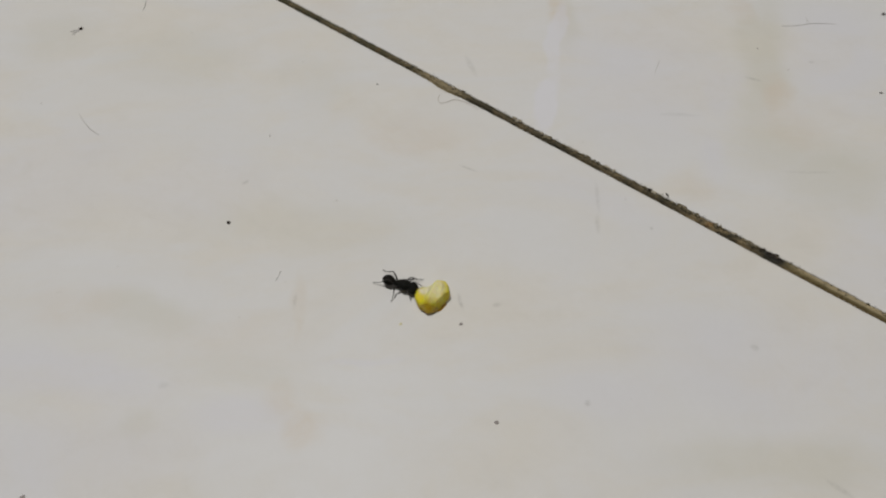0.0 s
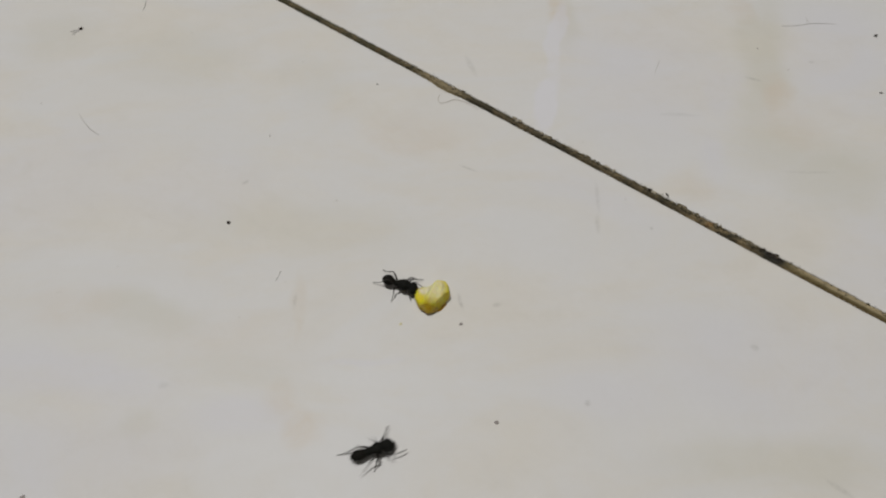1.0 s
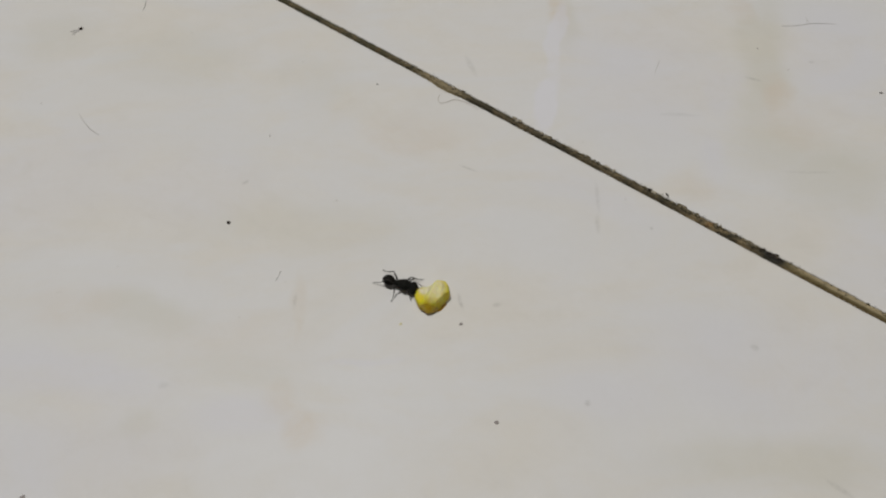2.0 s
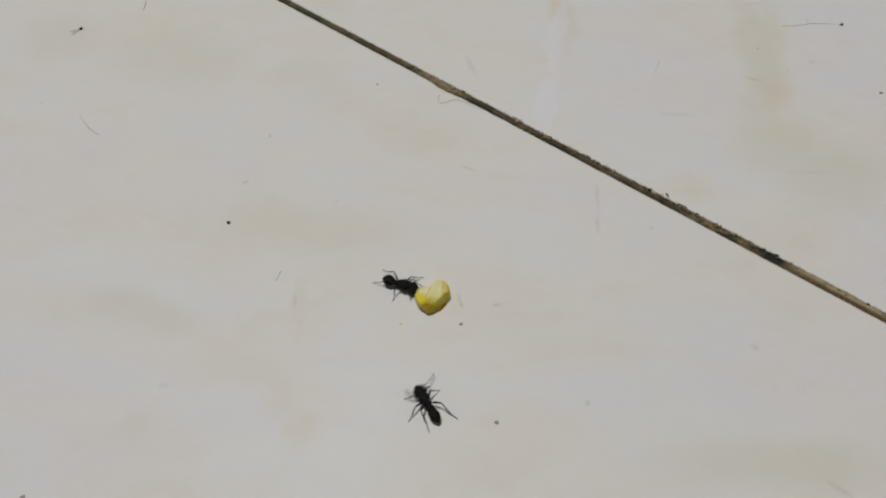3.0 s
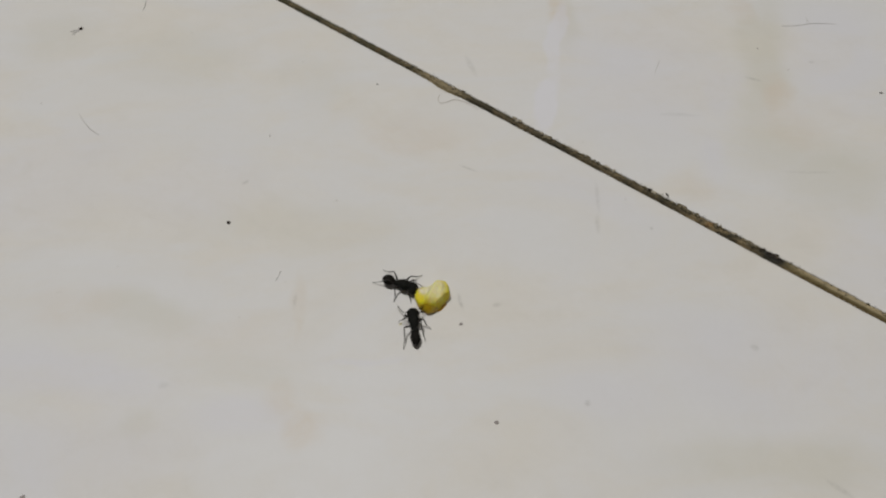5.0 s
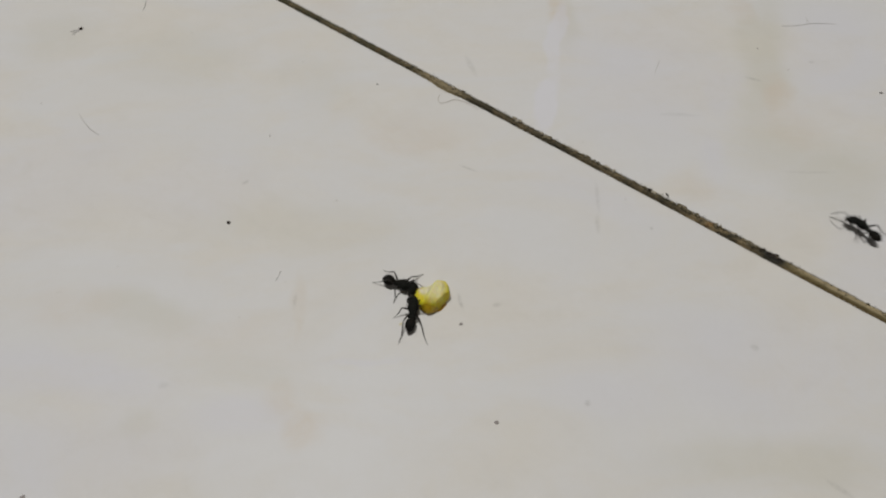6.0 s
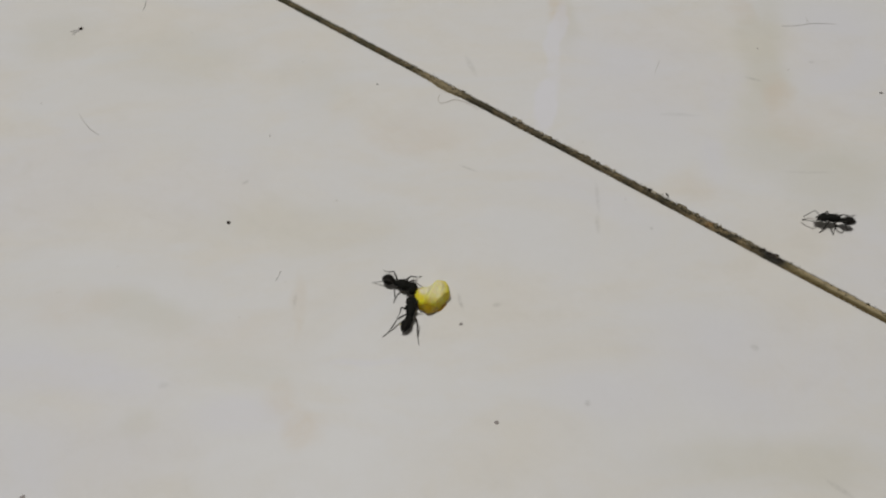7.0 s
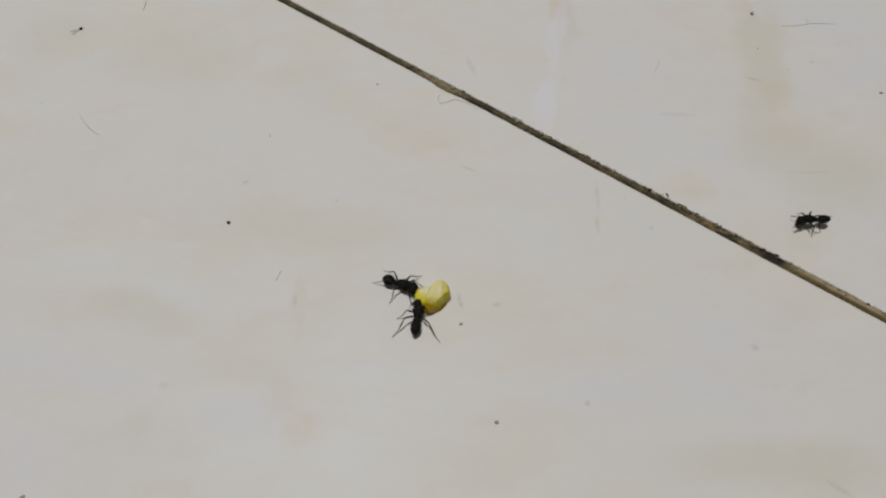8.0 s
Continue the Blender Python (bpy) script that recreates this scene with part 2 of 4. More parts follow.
def blob(bm, centre, radii, shape=None, rings=14, around=18, turn=None):
    """An ellipsoid along x; shape(s, v) may bend each vertex, s runs from -1 (rear) to 1 (front)."""
    grid = []
    for i in range(rings + 1):
        a = math.pi * i / rings
        s, r = -math.cos(a), math.sin(a)
        row = []
        for j in range(around):
            b = 2 * math.pi * j / around
            v = Vector((s, r * math.cos(b), r * math.sin(b)))
            if shape:
                v = shape(s, v)
            v = Vector((v.x * radii[0], v.y * radii[1], v.z * radii[2]))
            if turn:
                v = turn @ v
            row.append(v + Vector(centre))
            if i in (0, rings):
                break
        grid.append([bm.verts.new(v) for v in row])
    for i in range(rings):
        lo, hi = grid[i], grid[i + 1]
        for j in range(around):
            k = (j + 1) % around
            if i == 0:
                bm.faces.new((lo[0], hi[k], hi[j]))
            elif i == rings - 1:
                bm.faces.new((lo[j], lo[k], hi[0]))
            else:
                bm.faces.new((lo[j], lo[k], hi[k], hi[j]))


def tube(bm, points, radii, sides=7):
    """A round tapered tube along the points, closed at both ends."""
    points = [Vector(p) for p in points]
    rings, side = [], None
    for i, p in enumerate(points):
        way = (points[min(i + 1, len(points) - 1)] - points[max(i - 1, 0)]).normalized()
        if side is None:
            side = way.orthogonal().normalized()
        side = (side - way * side.dot(way)).normalized()
        up = way.cross(side)
        rings.append([bm.verts.new(p + radii[i] * (side * math.cos(a) + up * math.sin(a)))
                      for a in (2 * math.pi * j / sides for j in range(sides))])
    for lo, hi in zip(rings, rings[1:]):
        for j in range(sides):
            k = (j + 1) % sides
            bm.faces.new((lo[j], lo[k], hi[k], hi[j]))
    bm.faces.new(rings[0][::-1])
    bm.faces.new(rings[-1])


def curve(points, steps=6):
    """A smooth run of points through the given ones."""
    p = [Vector(q) for q in points]
    p = [2 * p[0] - p[1], *p, 2 * p[-1] - p[-2]]
    out = []
    for a, b, c, d in zip(p, p[1:], p[2:], p[3:]):
        for i in range(steps):
            t = i / steps
            out.append(0.5 * (2 * b + (c - a) * t + (2 * a - 5 * b + 4 * c - d) * t * t + (3 * b - a - 3 * c + d) * t ** 3))
    return [*out, p[-2]]


def lump(bm, centre, radii, rough=0.25, seed=0.0, detail=2):
    """An uneven grain."""
    made = bmesh.ops.create_icosphere(bm, subdivisions=detail, radius=1.0)["verts"]
    for v in made:
        k = 1 + rough * noise.noise(v.co * 1.4 + Vector((seed, seed * 1.7, -seed)))
        v.co = Vector((v.co.x * radii[0] * k, v.co.y * radii[1] * k, v.co.z * radii[2] * k)) + Vector(centre)


def slab(bm, x0, x1, y0, y1, z0, z1):
    v = [bm.verts.new((x, y, z)) for z in (z0, z1) for x, y in ((x0, y0), (x1, y0), (x1, y1), (x0, y1))]
    for f in ((3, 2, 1, 0), (4, 5, 6, 7), (0, 1, 5, 4), (1, 2, 6, 5), (2, 3, 7, 6), (3, 0, 4, 7)):
        bm.faces.new([v[i] for i in f])


# ---------------------------------------------------------------- room: floor bed, walls, ceiling
TURN = Matrix.Rotation(radians(-36.0), 4, "Z")   # the tiles and walls lie askew to the camera
PITCH, TILE, JOINT = 601.6, 600.0, 1.6
JOINT_V = 32.5                                    # the visible joint, across the tiles
U0, V0 = -30.0, JOINT_V - JOINT / 2 - TILE / 2    # centre of the tile under the camera
U_EDGE = (U0 - 3.5 * PITCH, U0 + 2.5 * PITCH)
V_EDGE = (V0 - 2.5 * PITCH, V0 + 3.5 * PITCH)
HIGH, THICK = 2600.0, 120.0


def setting(name, bm, material, label, category):
    ob = part(name, bm, material, None, "", smooth=False)
    ob.matrix_world = TURN
    return tagged(ob, label, category, kind="structure")


bm = bmesh.new()
slab(bm, U_EDGE[0] - THICK, U_EDGE[1] + THICK, V_EDGE[0] - THICK, V_EDGE[1] + THICK, -60, -4.0)
floor = setting("floor", bm, GROUT, "cream marbled ceramic tile floor with grimy joints", "floor")
for name, u0, u1, v0, v1 in (
    ("wall_north", U_EDGE[0] - THICK, U_EDGE[1] + THICK, V_EDGE[1], V_EDGE[1] + THICK),
    ("wall_south", U_EDGE[0] - THICK, U_EDGE[1] + THICK, V_EDGE[0] - THICK, V_EDGE[0]),
    ("wall_east", U_EDGE[1], U_EDGE[1] + THICK, V_EDGE[0], V_EDGE[1]),
    ("wall_west", U_EDGE[0] - THICK, U_EDGE[0], V_EDGE[0], V_EDGE[1]),
):
    bm = bmesh.new()
    slab(bm, u0, u1, v0, v1, -4.0, HIGH)
    setting(name, bm, PLASTER, "plain pale grey painted plaster wall", "wall")
bm = bmesh.new()
slab(bm, U_EDGE[0] - THICK, U_EDGE[1] + THICK, V_EDGE[0] - THICK, V_EDGE[1] + THICK, HIGH, HIGH + 100)
setting("ceiling", bm, CEILING, "plain white painted ceiling", "ceiling")


# ---------------------------------------------------------------- ants
# ant space: x forward, y to its left, z up, origin on the floor under the waist
COXA = ((1.35, 0.40, 1.0), (0.80, 0.46, 0.95), (0.22, 0.42, 1.0))
THIGH = (1.45, 1.65, 2.05)    # front, middle, hind
SHIN = (2.0, 2.6, 3.75)
SCAPE, FLAGELLUM = 1.25, 2.2


def bone_pair(root, tip, a, b, lean):
    """Directions of two jointed rods of lengths a and b from root towards tip; lean turns the joint out of the upright plane (degrees)."""
    d = Vector(tip) - Vector(root)
    far = max(abs(a - b) * 1.1 + 0.05, min(d.length, 0.985 * (a + b)))
    d.normalize()
    along = (a * a - b * b + far * far) / (2 * far)
    high = math.sqrt(max(0.0, a * a - along * along))
    up = Vector((0, 0, 1))
    up = (up - d * up.dot(d)).normalized()
    pole = up * math.cos(radians(lean)) + d.cross(up) * math.sin(radians(lean))
    axis = pole.cross(d)
    out = []
    for x in ((d * along + pole * high) / a, (d * (far - along) - pole * high) / b):
        x.normalize()
        z = x.cross(axis).normalized()
        out.append(Matrix((x, axis, z)).transposed())
    return out


def leg_part(ant, coxa, thigh, shin):
    """One leg along x from its coxa: the thigh, with the shin and the foot below the knee as a sub-part."""
    bm = bmesh.new()
    tube(bm, [(k * thigh, 0, z) for k, z in ((0, 0), (0.10, 0.02), (0.18, 0.02), (0.35, 0.05), (0.6, 0.06), (0.85, 0.02), (1.0, 0))],
         [0.14, 0.16, 0.11, 0.15, 0.16, 0.12, 0.085], 8)
    leg = part("leg", bm, LEG, ant)
    leg.location = Vector(coxa) * MM
    bm = bmesh.new()
    bend = -0.075 * shin
    tube(bm, [(k * shin, 0, z * bend) for k, z in ((0, 0), (0.06, 0.1), (0.25, 0.5), (0.45, 0.88), (0.56, 1.0), (0.62, 0.95), (0.8, 0.5), (0.95, 0.12), (1.0, 0.1))],
         [0.08, 0.095, 0.11, 0.095, 0.07, 0.055, 0.05, 0.045, 0.02], 7)
    for side in (1, -1):
        tube(bm, [(0.55 * shin, 0, bend), (0.62 * shin, side * 0.05, bend * 1.25)], [0.03, 0.012], 5)
        tube(bm, [(0.975 * shin, 0, 0.1 * bend), (shin + 0.04, side * 0.06, 0.1 * bend)], [0.025, 0.010], 5)
    part("shin", bm, LEG, leg).location = Vector((thigh, 0, 0)) * MM
    return leg


def antenna_part(ant):
    """An elbowed antenna along x: the scape, with the beaded flagellum as a sub-part."""
    bm = bmesh.new()
    tube(bm, [(k * SCAPE, 0, 0) for k in (0, 0.08, 0.5, 0.92, 1.0)], [0.06, 0.05, 0.06, 0.075, 0.05], 7)
    horn = part("antenna", bm, LEG, ant)
    bm = bmesh.new()
    beads, points, radii = 10, [], []
    for k in range(beads):
        for step, r in ((0.1, 0.8), (0.5, 1.0), (0.95, 0.8)):
            s = (k + step) / beads
            points.append((s * FLAGELLUM, 0, 0.10 * math.sin(math.pi * s)))
            radii.append(r * (0.060 + 0.030 * s) * (0.6 if k == beads - 1 and step > 0.9 else 1.0))
    tube(bm, points, radii, 7)
    part("flagellum", bm, LEG, horn).location = Vector((SCAPE, 0, 0)) * MM
    return horn


def make_ant(label, head_tilt=12.0, girth=1.0, lift=0.0, tail=(1.28, 0.70), waist=1.0, reach=(1.0, 1.0, 1.0), hip=COXA[2][0]):
    """A worker ant. lift: how much higher it carries its body; tail: half the length and the half width of its gaster; reach: the length of its front, middle and hind legs; hip: where the hind legs join."""
    ant = new("ant")
    ant.empty_display_size = 0.002
    tagged(ant, label, "ant", "ants on the floor")
    # thorax: broad in front, humped, narrow behind, with two faint seams
    bm = bmesh.new()

    def hump(s, v):
        w = 0.60 + 0.42 * math.exp(-((s - 0.42) / 0.66) ** 2) - 0.07 * math.exp(-((s + 0.12) / 0.10) ** 2) - 0.04 * math.exp(-((s - 0.5) / 0.07) ** 2)
        return Vector((v.x, v.y * w, v.z * (w + 0.10) + 0.14 * math.cos(s * 1.6)))

    blob(bm, (0.72, 0, 1.30 + lift), (1.50, 0.86 * girth, 0.80 * girth), hump, 26, 20)
    part("thorax", bm, CHITIN, ant)
    # petiole: a thin stalk with an upright scale
    bm = bmesh.new()
    tube(bm, [(p, 0, z + lift) for p, z in ((-0.4, 1.16), (-0.65, 1.14), (-0.85, 1.14), (-1.05, 1.17))], [0.30 * waist, 0.24 * waist, 0.23 * waist, 0.28 * waist], 12)
    blob(bm, (-0.74, 0, 1.34 + lift), (0.20, 0.34 * waist, 0.44), None, 8, 12)
    part("petiole", bm, CHITIN, ant)
    # gaster: a drop of four overlapping plates, pointed behind
    bm = bmesh.new()

    def plates(s, v):
        step = 1.0
        for edge in (-0.5, -0.05, 0.4):
            step -= 0.022 * math.exp(-((s - edge) / 0.05) ** 2)
        drop = 1.05 + 0.08 * s - 0.34 * max(0.0, -s - 0.2) ** 1.4
        return Vector((v.x, v.y * step * drop, v.z * step * drop - 0.12 * (s * s)))

    blob(bm, (-tail[0], 0, 0.04), (tail[0], tail[1], tail[1] * 0.97), plates, 30, 20)
    part("gaster", bm, GASTER, ant).location = Vector((-0.74, 0, 1.30 + lift)) * MM
    # head on a short neck, with eyes and jaws
    bm = bmesh.new()

    def skull(s, v):
        w = 1.0 + 0.10 * math.exp(-((s + 0.35) / 0.40) ** 2) - 0.24 * max(s - 0.30, 0)
        notch = 0.10 * math.exp(-((s + 1.0) / 0.25) ** 2) * math.exp(-(v.y / 0.3) ** 2)
        return Vector((v.x + notch, v.y * w, v.z * w * (1.0 - 0.15 * s)))

    blob(bm, (0.80, 0, 0), (1.0, 0.84 * girth, 0.70 * girth), skull, 20, 22)
    tube(bm, [(-0.55, 0, -0.04), (-0.2, 0, -0.02), (0.3, 0, 0)], [0.52 * girth, 0.56 * girth, 0.68 * girth], 14)
    head = part("head", bm, CHITIN, ant)
    head.location = Vector((1.82, 0, 1.38 + lift)) * MM
    head.rotation_euler = (0, radians(head_tilt), 0)
    for side in (1, -1):
        bm = bmesh.new()
        blob(bm, (0.74, side * 0.80 * girth, 0.24), (0.18, 0.10, 0.15), None, 8, 10)
        part("eye", bm, EYE, head)
        bm = bmesh.new()
        tube(bm, [(1.5, side * 0.36, -0.14), (1.78, side * 0.38, -0.18), (1.95, side * 0.18, -0.2), (1.99, side * 0.02, -0.2)],
             [0.13, 0.12, 0.08, 0.03], 7)
        part("mandible", bm, LEG, head)
    for i in range(6):
        x, y, z = COXA[i % 3]
        x = hip if i % 3 == 2 else x
        leg_part(ant, (x, y if i < 3 else -y, z + lift), THIGH[i % 3] * reach[i % 3], SHIN[i % 3] * reach[i % 3])
    for _ in (1, -1):
        antenna_part(ant)
    return ant


def parts_of(ant, kind):
    return [o for o in ant.children if o.name.startswith(kind)]


FAR_REACH = (0.86, 0.86, 0.95)
ant_still = make_ant("black worker ant feeding quietly at a yellow food crumb", 22.0, 1.22, 0.0, (1.13, 0.88), 1.35, hip=-0.3)
ant_runner = make_ant("black worker ant running across the tile to the yellow crumb", 14.0, 1.14, 0.08, (1.26, 0.79), 2.2)
ant_far = make_ant("black worker ant walking tall over the pale tile", 16.0, 0.92, 0.55, (1.22, 0.74), 1.0, FAR_REACH)


def make_speck_insect():
    """A minute dark insect that hops about: body, head and two short wings."""
    bug = new("tiny_insect")
    bug.empty_display_size = 0.001
    tagged(bug, "minute dark insect crawling over the pale tile", "insect")
    bm = bmesh.new()
    blob(bm, (-0.08, 0, 0.2), (0.36, 0.2, 0.18), None, 10, 10)
    part("abdomen", bm, DIRT, bug)
    bm = bmesh.new()
    blob(bm, (0.34, 0, 0.2), (0.15, 0.15, 0.14), None, 8, 10)
    part("head", bm, DIRT, bug)
    for side in (1, -1):
        for x in (-0.15, 0.05, 0.22):
            bm = bmesh.new()
            tube(bm, [(x, side * 0.12, 0.15), (x, side * 0.3, 0.24), (x - 0.04, side * 0.42, 0.02)], [0.03, 0.026, 0.016], 5)
            part("leg", bm, LEG, bug)
    return bug


tiny_insect = make_speck_insect()


# ---------------------------------------------------------------- the crumb of food
def make_crumb():
    """A chunk of yellow flesh broken along flat faces, on an amber rind."""
    crumb = new("food_crumb")
    crumb.empty_display_size = 0.002
    tagged(crumb, "moist yellow crumb of food with an amber underside", "food crumb")
    crumb.location = (Vector((-1.61, -10.08, 0)) * MM)
    # direction and distance of the broken faces: a tall block, and a lower lobe beside it
    block = (
        ((1, 0.05, 0.10), 2.75), ((0.80, 0.54, 0.30), 3.2), ((0.10, 0.89, 0.45), 2.95), ((-0.86, 0.45, 0.26), 1.15), ((-0.88, -0.42, 0.0), 2.9),
        ((-0.1, -1, 0.25), 1.95), ((0.7, -0.75, 0.2), 1.75), ((0.15, -0.2, 1), 2.0), ((0.55, 0.35, 1), 2.4), ((0, -0.75, 0.75), 2.1), ((0, 0, -1), 1.1),
    )
    lobe = (
        ((-0.145, 0.88, 0.45), 1.90), ((-0.92, 0.34, 0.17), 3.05), ((-0.88, -0.42, -0.1), 3.0), ((-0.83, -0.49, 0.2), 2.9), ((-0.1, -1, 0.25), 1.95),
        ((0.7, -0.75, 0.2), 1.75), ((-0.3, -0.1, 1), 1.45), ((-0.4, -0.6, 0.7), 2.15), ((1, 0, 0), 1.5), ((0, 0, -1), 1.1),
    )

    def distance(way, faces):
        reach = 4.2
        for d, far in faces:
            d = Vector(d).normalized()
            c = way.dot(d)
            if c > 0.05:
                reach = min(reach, far / c)
        return reach

    low, size = Vector((-0.65, -1.0, 0.50 - 1.15)), Vector((1.35, 1.75, 1.4))

    def solid():
        """The broken chunk with the swelling of the rind below; also gives how far the rind stands out."""
        bm = bmesh.new()
        bmesh.ops.create_icosphere(bm, subdivisions=5, radius=4.2)
        out = []
        for v in bm.verts:
            way = v.co.normalized()
            reach = 0.16 * math.log(math.exp(distance(way, block) / 0.16) + math.exp(distance(way, lobe) / 0.16)) - 0.06
            w, o = Vector([way[k] / size[k] for k in range(3)]), Vector([low[k] / size[k] for k in range(3)])
            under = (w.dot(o) + math.sqrt(max(0.0, w.dot(o) ** 2 - w.dot(w) * (o.dot(o) - 1)))) / w.dot(w)
            under *= 1 + 0.10 * noise.noise(way * 1.9 + Vector((4, 1, 2)))
            out.append(under - reach + 0.25 * noise.noise(way * 5.0))
            reach = 0.25 * math.log(math.exp(reach / 0.25) + math.exp(under / 0.25))
            reach += 0.10 * noise.noise(way * 2.6) + 0.12 * noise.noise(way * 5.3) + 0.06 * noise.noise(way * 11)
            v.co = way * reach + Vector((0, 0, 1.15))
            v.co.z = max(v.co.z, 0.01)
        for _ in range(6):
            bmesh.ops.smooth_vert(bm, verts=bm.verts[:], factor=0.5, use_axis_x=True, use_axis_y=True, use_axis_z=True)
        bm.normal_update()
        pitted = [v.co + v.normal * (0.10 * noise.noise(v.co * 1.7) + 0.07 * noise.noise(v.co * 3.6 + Vector((3, 7, 1)))) for v in bm.verts]
        for v, co in zip(bm.verts, pitted):
            v.co = co
            v.co.z = max(co.z, 0.01)
        bm.normal_update()
        return bm, out

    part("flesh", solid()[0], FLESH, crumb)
    bm, out = solid()
    moved = [v.co + v.normal * max(-0.25, min(0.05, 0.25 * (k + 0.55))) for v, k in zip(bm.verts, out)]
    for v, co in zip(bm.verts, moved):
        v.co = co
        v.co.z = max(v.co.z, 0.004)
    part("rind", bm, AMBER, crumb, "dark amber rind")
    # an added amber film round its foot, to warm the grey contact shadow
    bm = bmesh.new()
    around, rim = 48, []
    for k in range(around):
        a = 2 * math.pi * k / around
        r = 1 + 0.10 * noise.noise(Vector((2 * math.cos(a), 2 * math.sin(a), 3.3)))
        rim.append([bm.verts.new((-0.15 + 2.45 * s * r * math.cos(a), -0.20 + 2.10 * s * r * math.sin(a), z)) for s, z in ((1.0, 0.01), (0.95, 0.09), (0.75, 0.14))])
    for k in range(around):
        p, q = rim[k], rim[(k + 1) % around]
        bm.faces.new((p[0], q[0], q[1], p[1]))
        bm.faces.new((p[1], q[1], q[2], p[2]))
    bm.faces.new([p[2] for p in rim])
    part("juice", bm, CONTACT_TINT, crumb, "thin amber film added to tint the contact shadow")
    return crumb


make_crumb()


# ---------------------------------------------------------------- specks, hairs and fibres on the tiles
def speck(x, y, size, material, label, seed, flat=0.6, name="dirt_speck", stretch=1.0, turn=0.0):
    bm = bmesh.new()
    lump(bm, (0, 0, size * flat * 0.8), (size * stretch, size, size * flat), 0.5, seed)
    ob = part(name, bm, material)
    ob.matrix_world = pose(x * MM, y * MM, 0, 0, 0, turn)
    return tagged(ob, label, "speck", "specks of dirt on the tiles")


for i, (x, y, size, material, stretch, turn) in enumerate((
    (-38.83, 5.50, 0.32, DIRT, 1.1, -20), (-13.68, 40.04, 0.17, DIRT, 1, 0), (8.19, -30.86, 0.30, DUST, 1.1, 0), (2.99, -14.51, 0.25, DUST, 1.1, 10),
    (-34.17, 26.06, 0.15, DUST, 1.2, 0), (68.34, 50.67, 0.17, DUST, 1, 0), (73.23, 44.32, 0.14, DUST, 1, 0), (90.56, 37.62, 0.17, DIRT, 2.4, -3),
    (-60.52, -41.66, 0.26, DUST, 1.4, 0), (38.70, 12.83, 0.33, DIRT, 1.4, -20), (-82.18, 34.79, 0.12, DUST, 1, 0),
)):
    speck(x, y, size, material, "dark grain of dirt on the tile" if material is DIRT else "grey-brown grain of dust on the tile", 3.1 * i + 1, 0.55 if material is DIRT else 0.22,
          "dirt_speck", stretch, turn)
speck(-7.01, -14.51, 0.24, YOLK_DUST, "tiny yellow crumb fallen on the tile", 9.3, 0.2, "food_speck")


def strand(name, points, thick, material, label, category, rise=0.0):
    bm = bmesh.new()
    run = curve([(x, y, thick * 0.9 + rise * (i % 2)) for i, (x, y) in enumerate(points)], 6)
    tube(bm, run, [thick * (0.45 + 0.55 * math.sin(math.pi * (0.12 + 0.8 * i / (len(run) - 1)))) for i in range(len(run))], 6)
    ob = part(name, bm, material)
    return tagged(ob, label, category)


strand("fibre", ((-73.43, 31.71), (-71.96, 29.75), (-70.17, 27.81), (-68.09, 26.35)), 0.085, FIBRE, "short curved grey fibre lying on the tile", "fibre")
strand("fibre", ((-68.22, 66.85), (-68.02, 64.90), (-68.12, 63.16)), 0.08, FIBRE, "short straight grey fibre lying on the tile", "fibre")
strand("fibre", ((75.55, 57.88), (78.88, 58.07), (82.88, 58.81), (87.62, 58.62)), 0.055, FIBRE, "long thin grey fibre lying on the tile", "fibre")
strand("fibre", ((81.83, 60.87), (81.70, 59.56), (81.56, 58.62)), 0.04, FIBRE, "tiny grey fibre beside a longer one", "fibre")
strand("fibre", ((46.34, 46.86), (45.42, 45.00), (44.75, 43.16)), 0.08, FIBRE, "short dark grey fibre lying on the tile", "fibre")
strand("fibre", ((-28.14, -4.35), (-28.40, -5.35), (-28.83, -6.57)), 0.06, FIBRE, "short faint fibre lying on the tile", "fibre")
strand("fibre", ((41.53, 12.05), (41.77, 11.66), (41.89, 11.15)), 0.13, DIRT, "dark bit of fibre at the joint", "fibre")
strand("hair", ((-0.58, 37.15), (-1.05, 36.04), (-0.58, 34.79), (0.93, 35.10), (2.20, 35.73), (4.17, 35.26), (5.99, 34.01), (7.00, 33.09)), 0.045, HAIR,
       "thin curled hair lying beside the tile joint", "hair")


def make_gnat_remains():
    """Bits of a dead gnat: a dark body and two grey wings spread flat."""
    gnat = new("dead_gnat")
    gnat.empty_display_size = 0.001
    tagged(gnat, "remains of a tiny dead gnat with grey wings", "dead insect")
    gnat.matrix_world = pose(*(v * MM for v in (-80.33, 56.96, 0)), 0, 0, 15)
    bm = bmesh.new()
    lump(bm, (0, 0, 0.22), (0.42, 0.30, 0.22), 0.4, 2.0)
    part("body", bm, DIRT, gnat)
    for spread in (8, 34):
        bm = bmesh.new()
        lump(bm, (-1.2, 0, 0.06), (1.1, 0.24, 0.035), 0.3, spread, 2)
        wing = part("wing", bm, WING, gnat)
        wing.rotation_euler = (0, 0, radians(spread))
    return gnat


make_gnat_remains()


# ---------------------------------------------------------------- tiles and the open joint between them
def near_edge(u):
    """How far the joint bites into the tile under the camera."""
    bite = 0.07 * noise.noise(Vector((u * 0.35, 3.1, 0))) + 0.05 * noise.noise(Vector((u * 1.6, 7.7, 0)))
    chip = 0.55 * math.exp(-(((u - CHIP) / 3.0) ** 2)) * (1 + 0.4 * noise.noise(Vector((u * 0.9, 1.2, 0))))
    return bite + chip + WIDER * max(0.0, min(1.0, (u - 25.0) / 25.0))


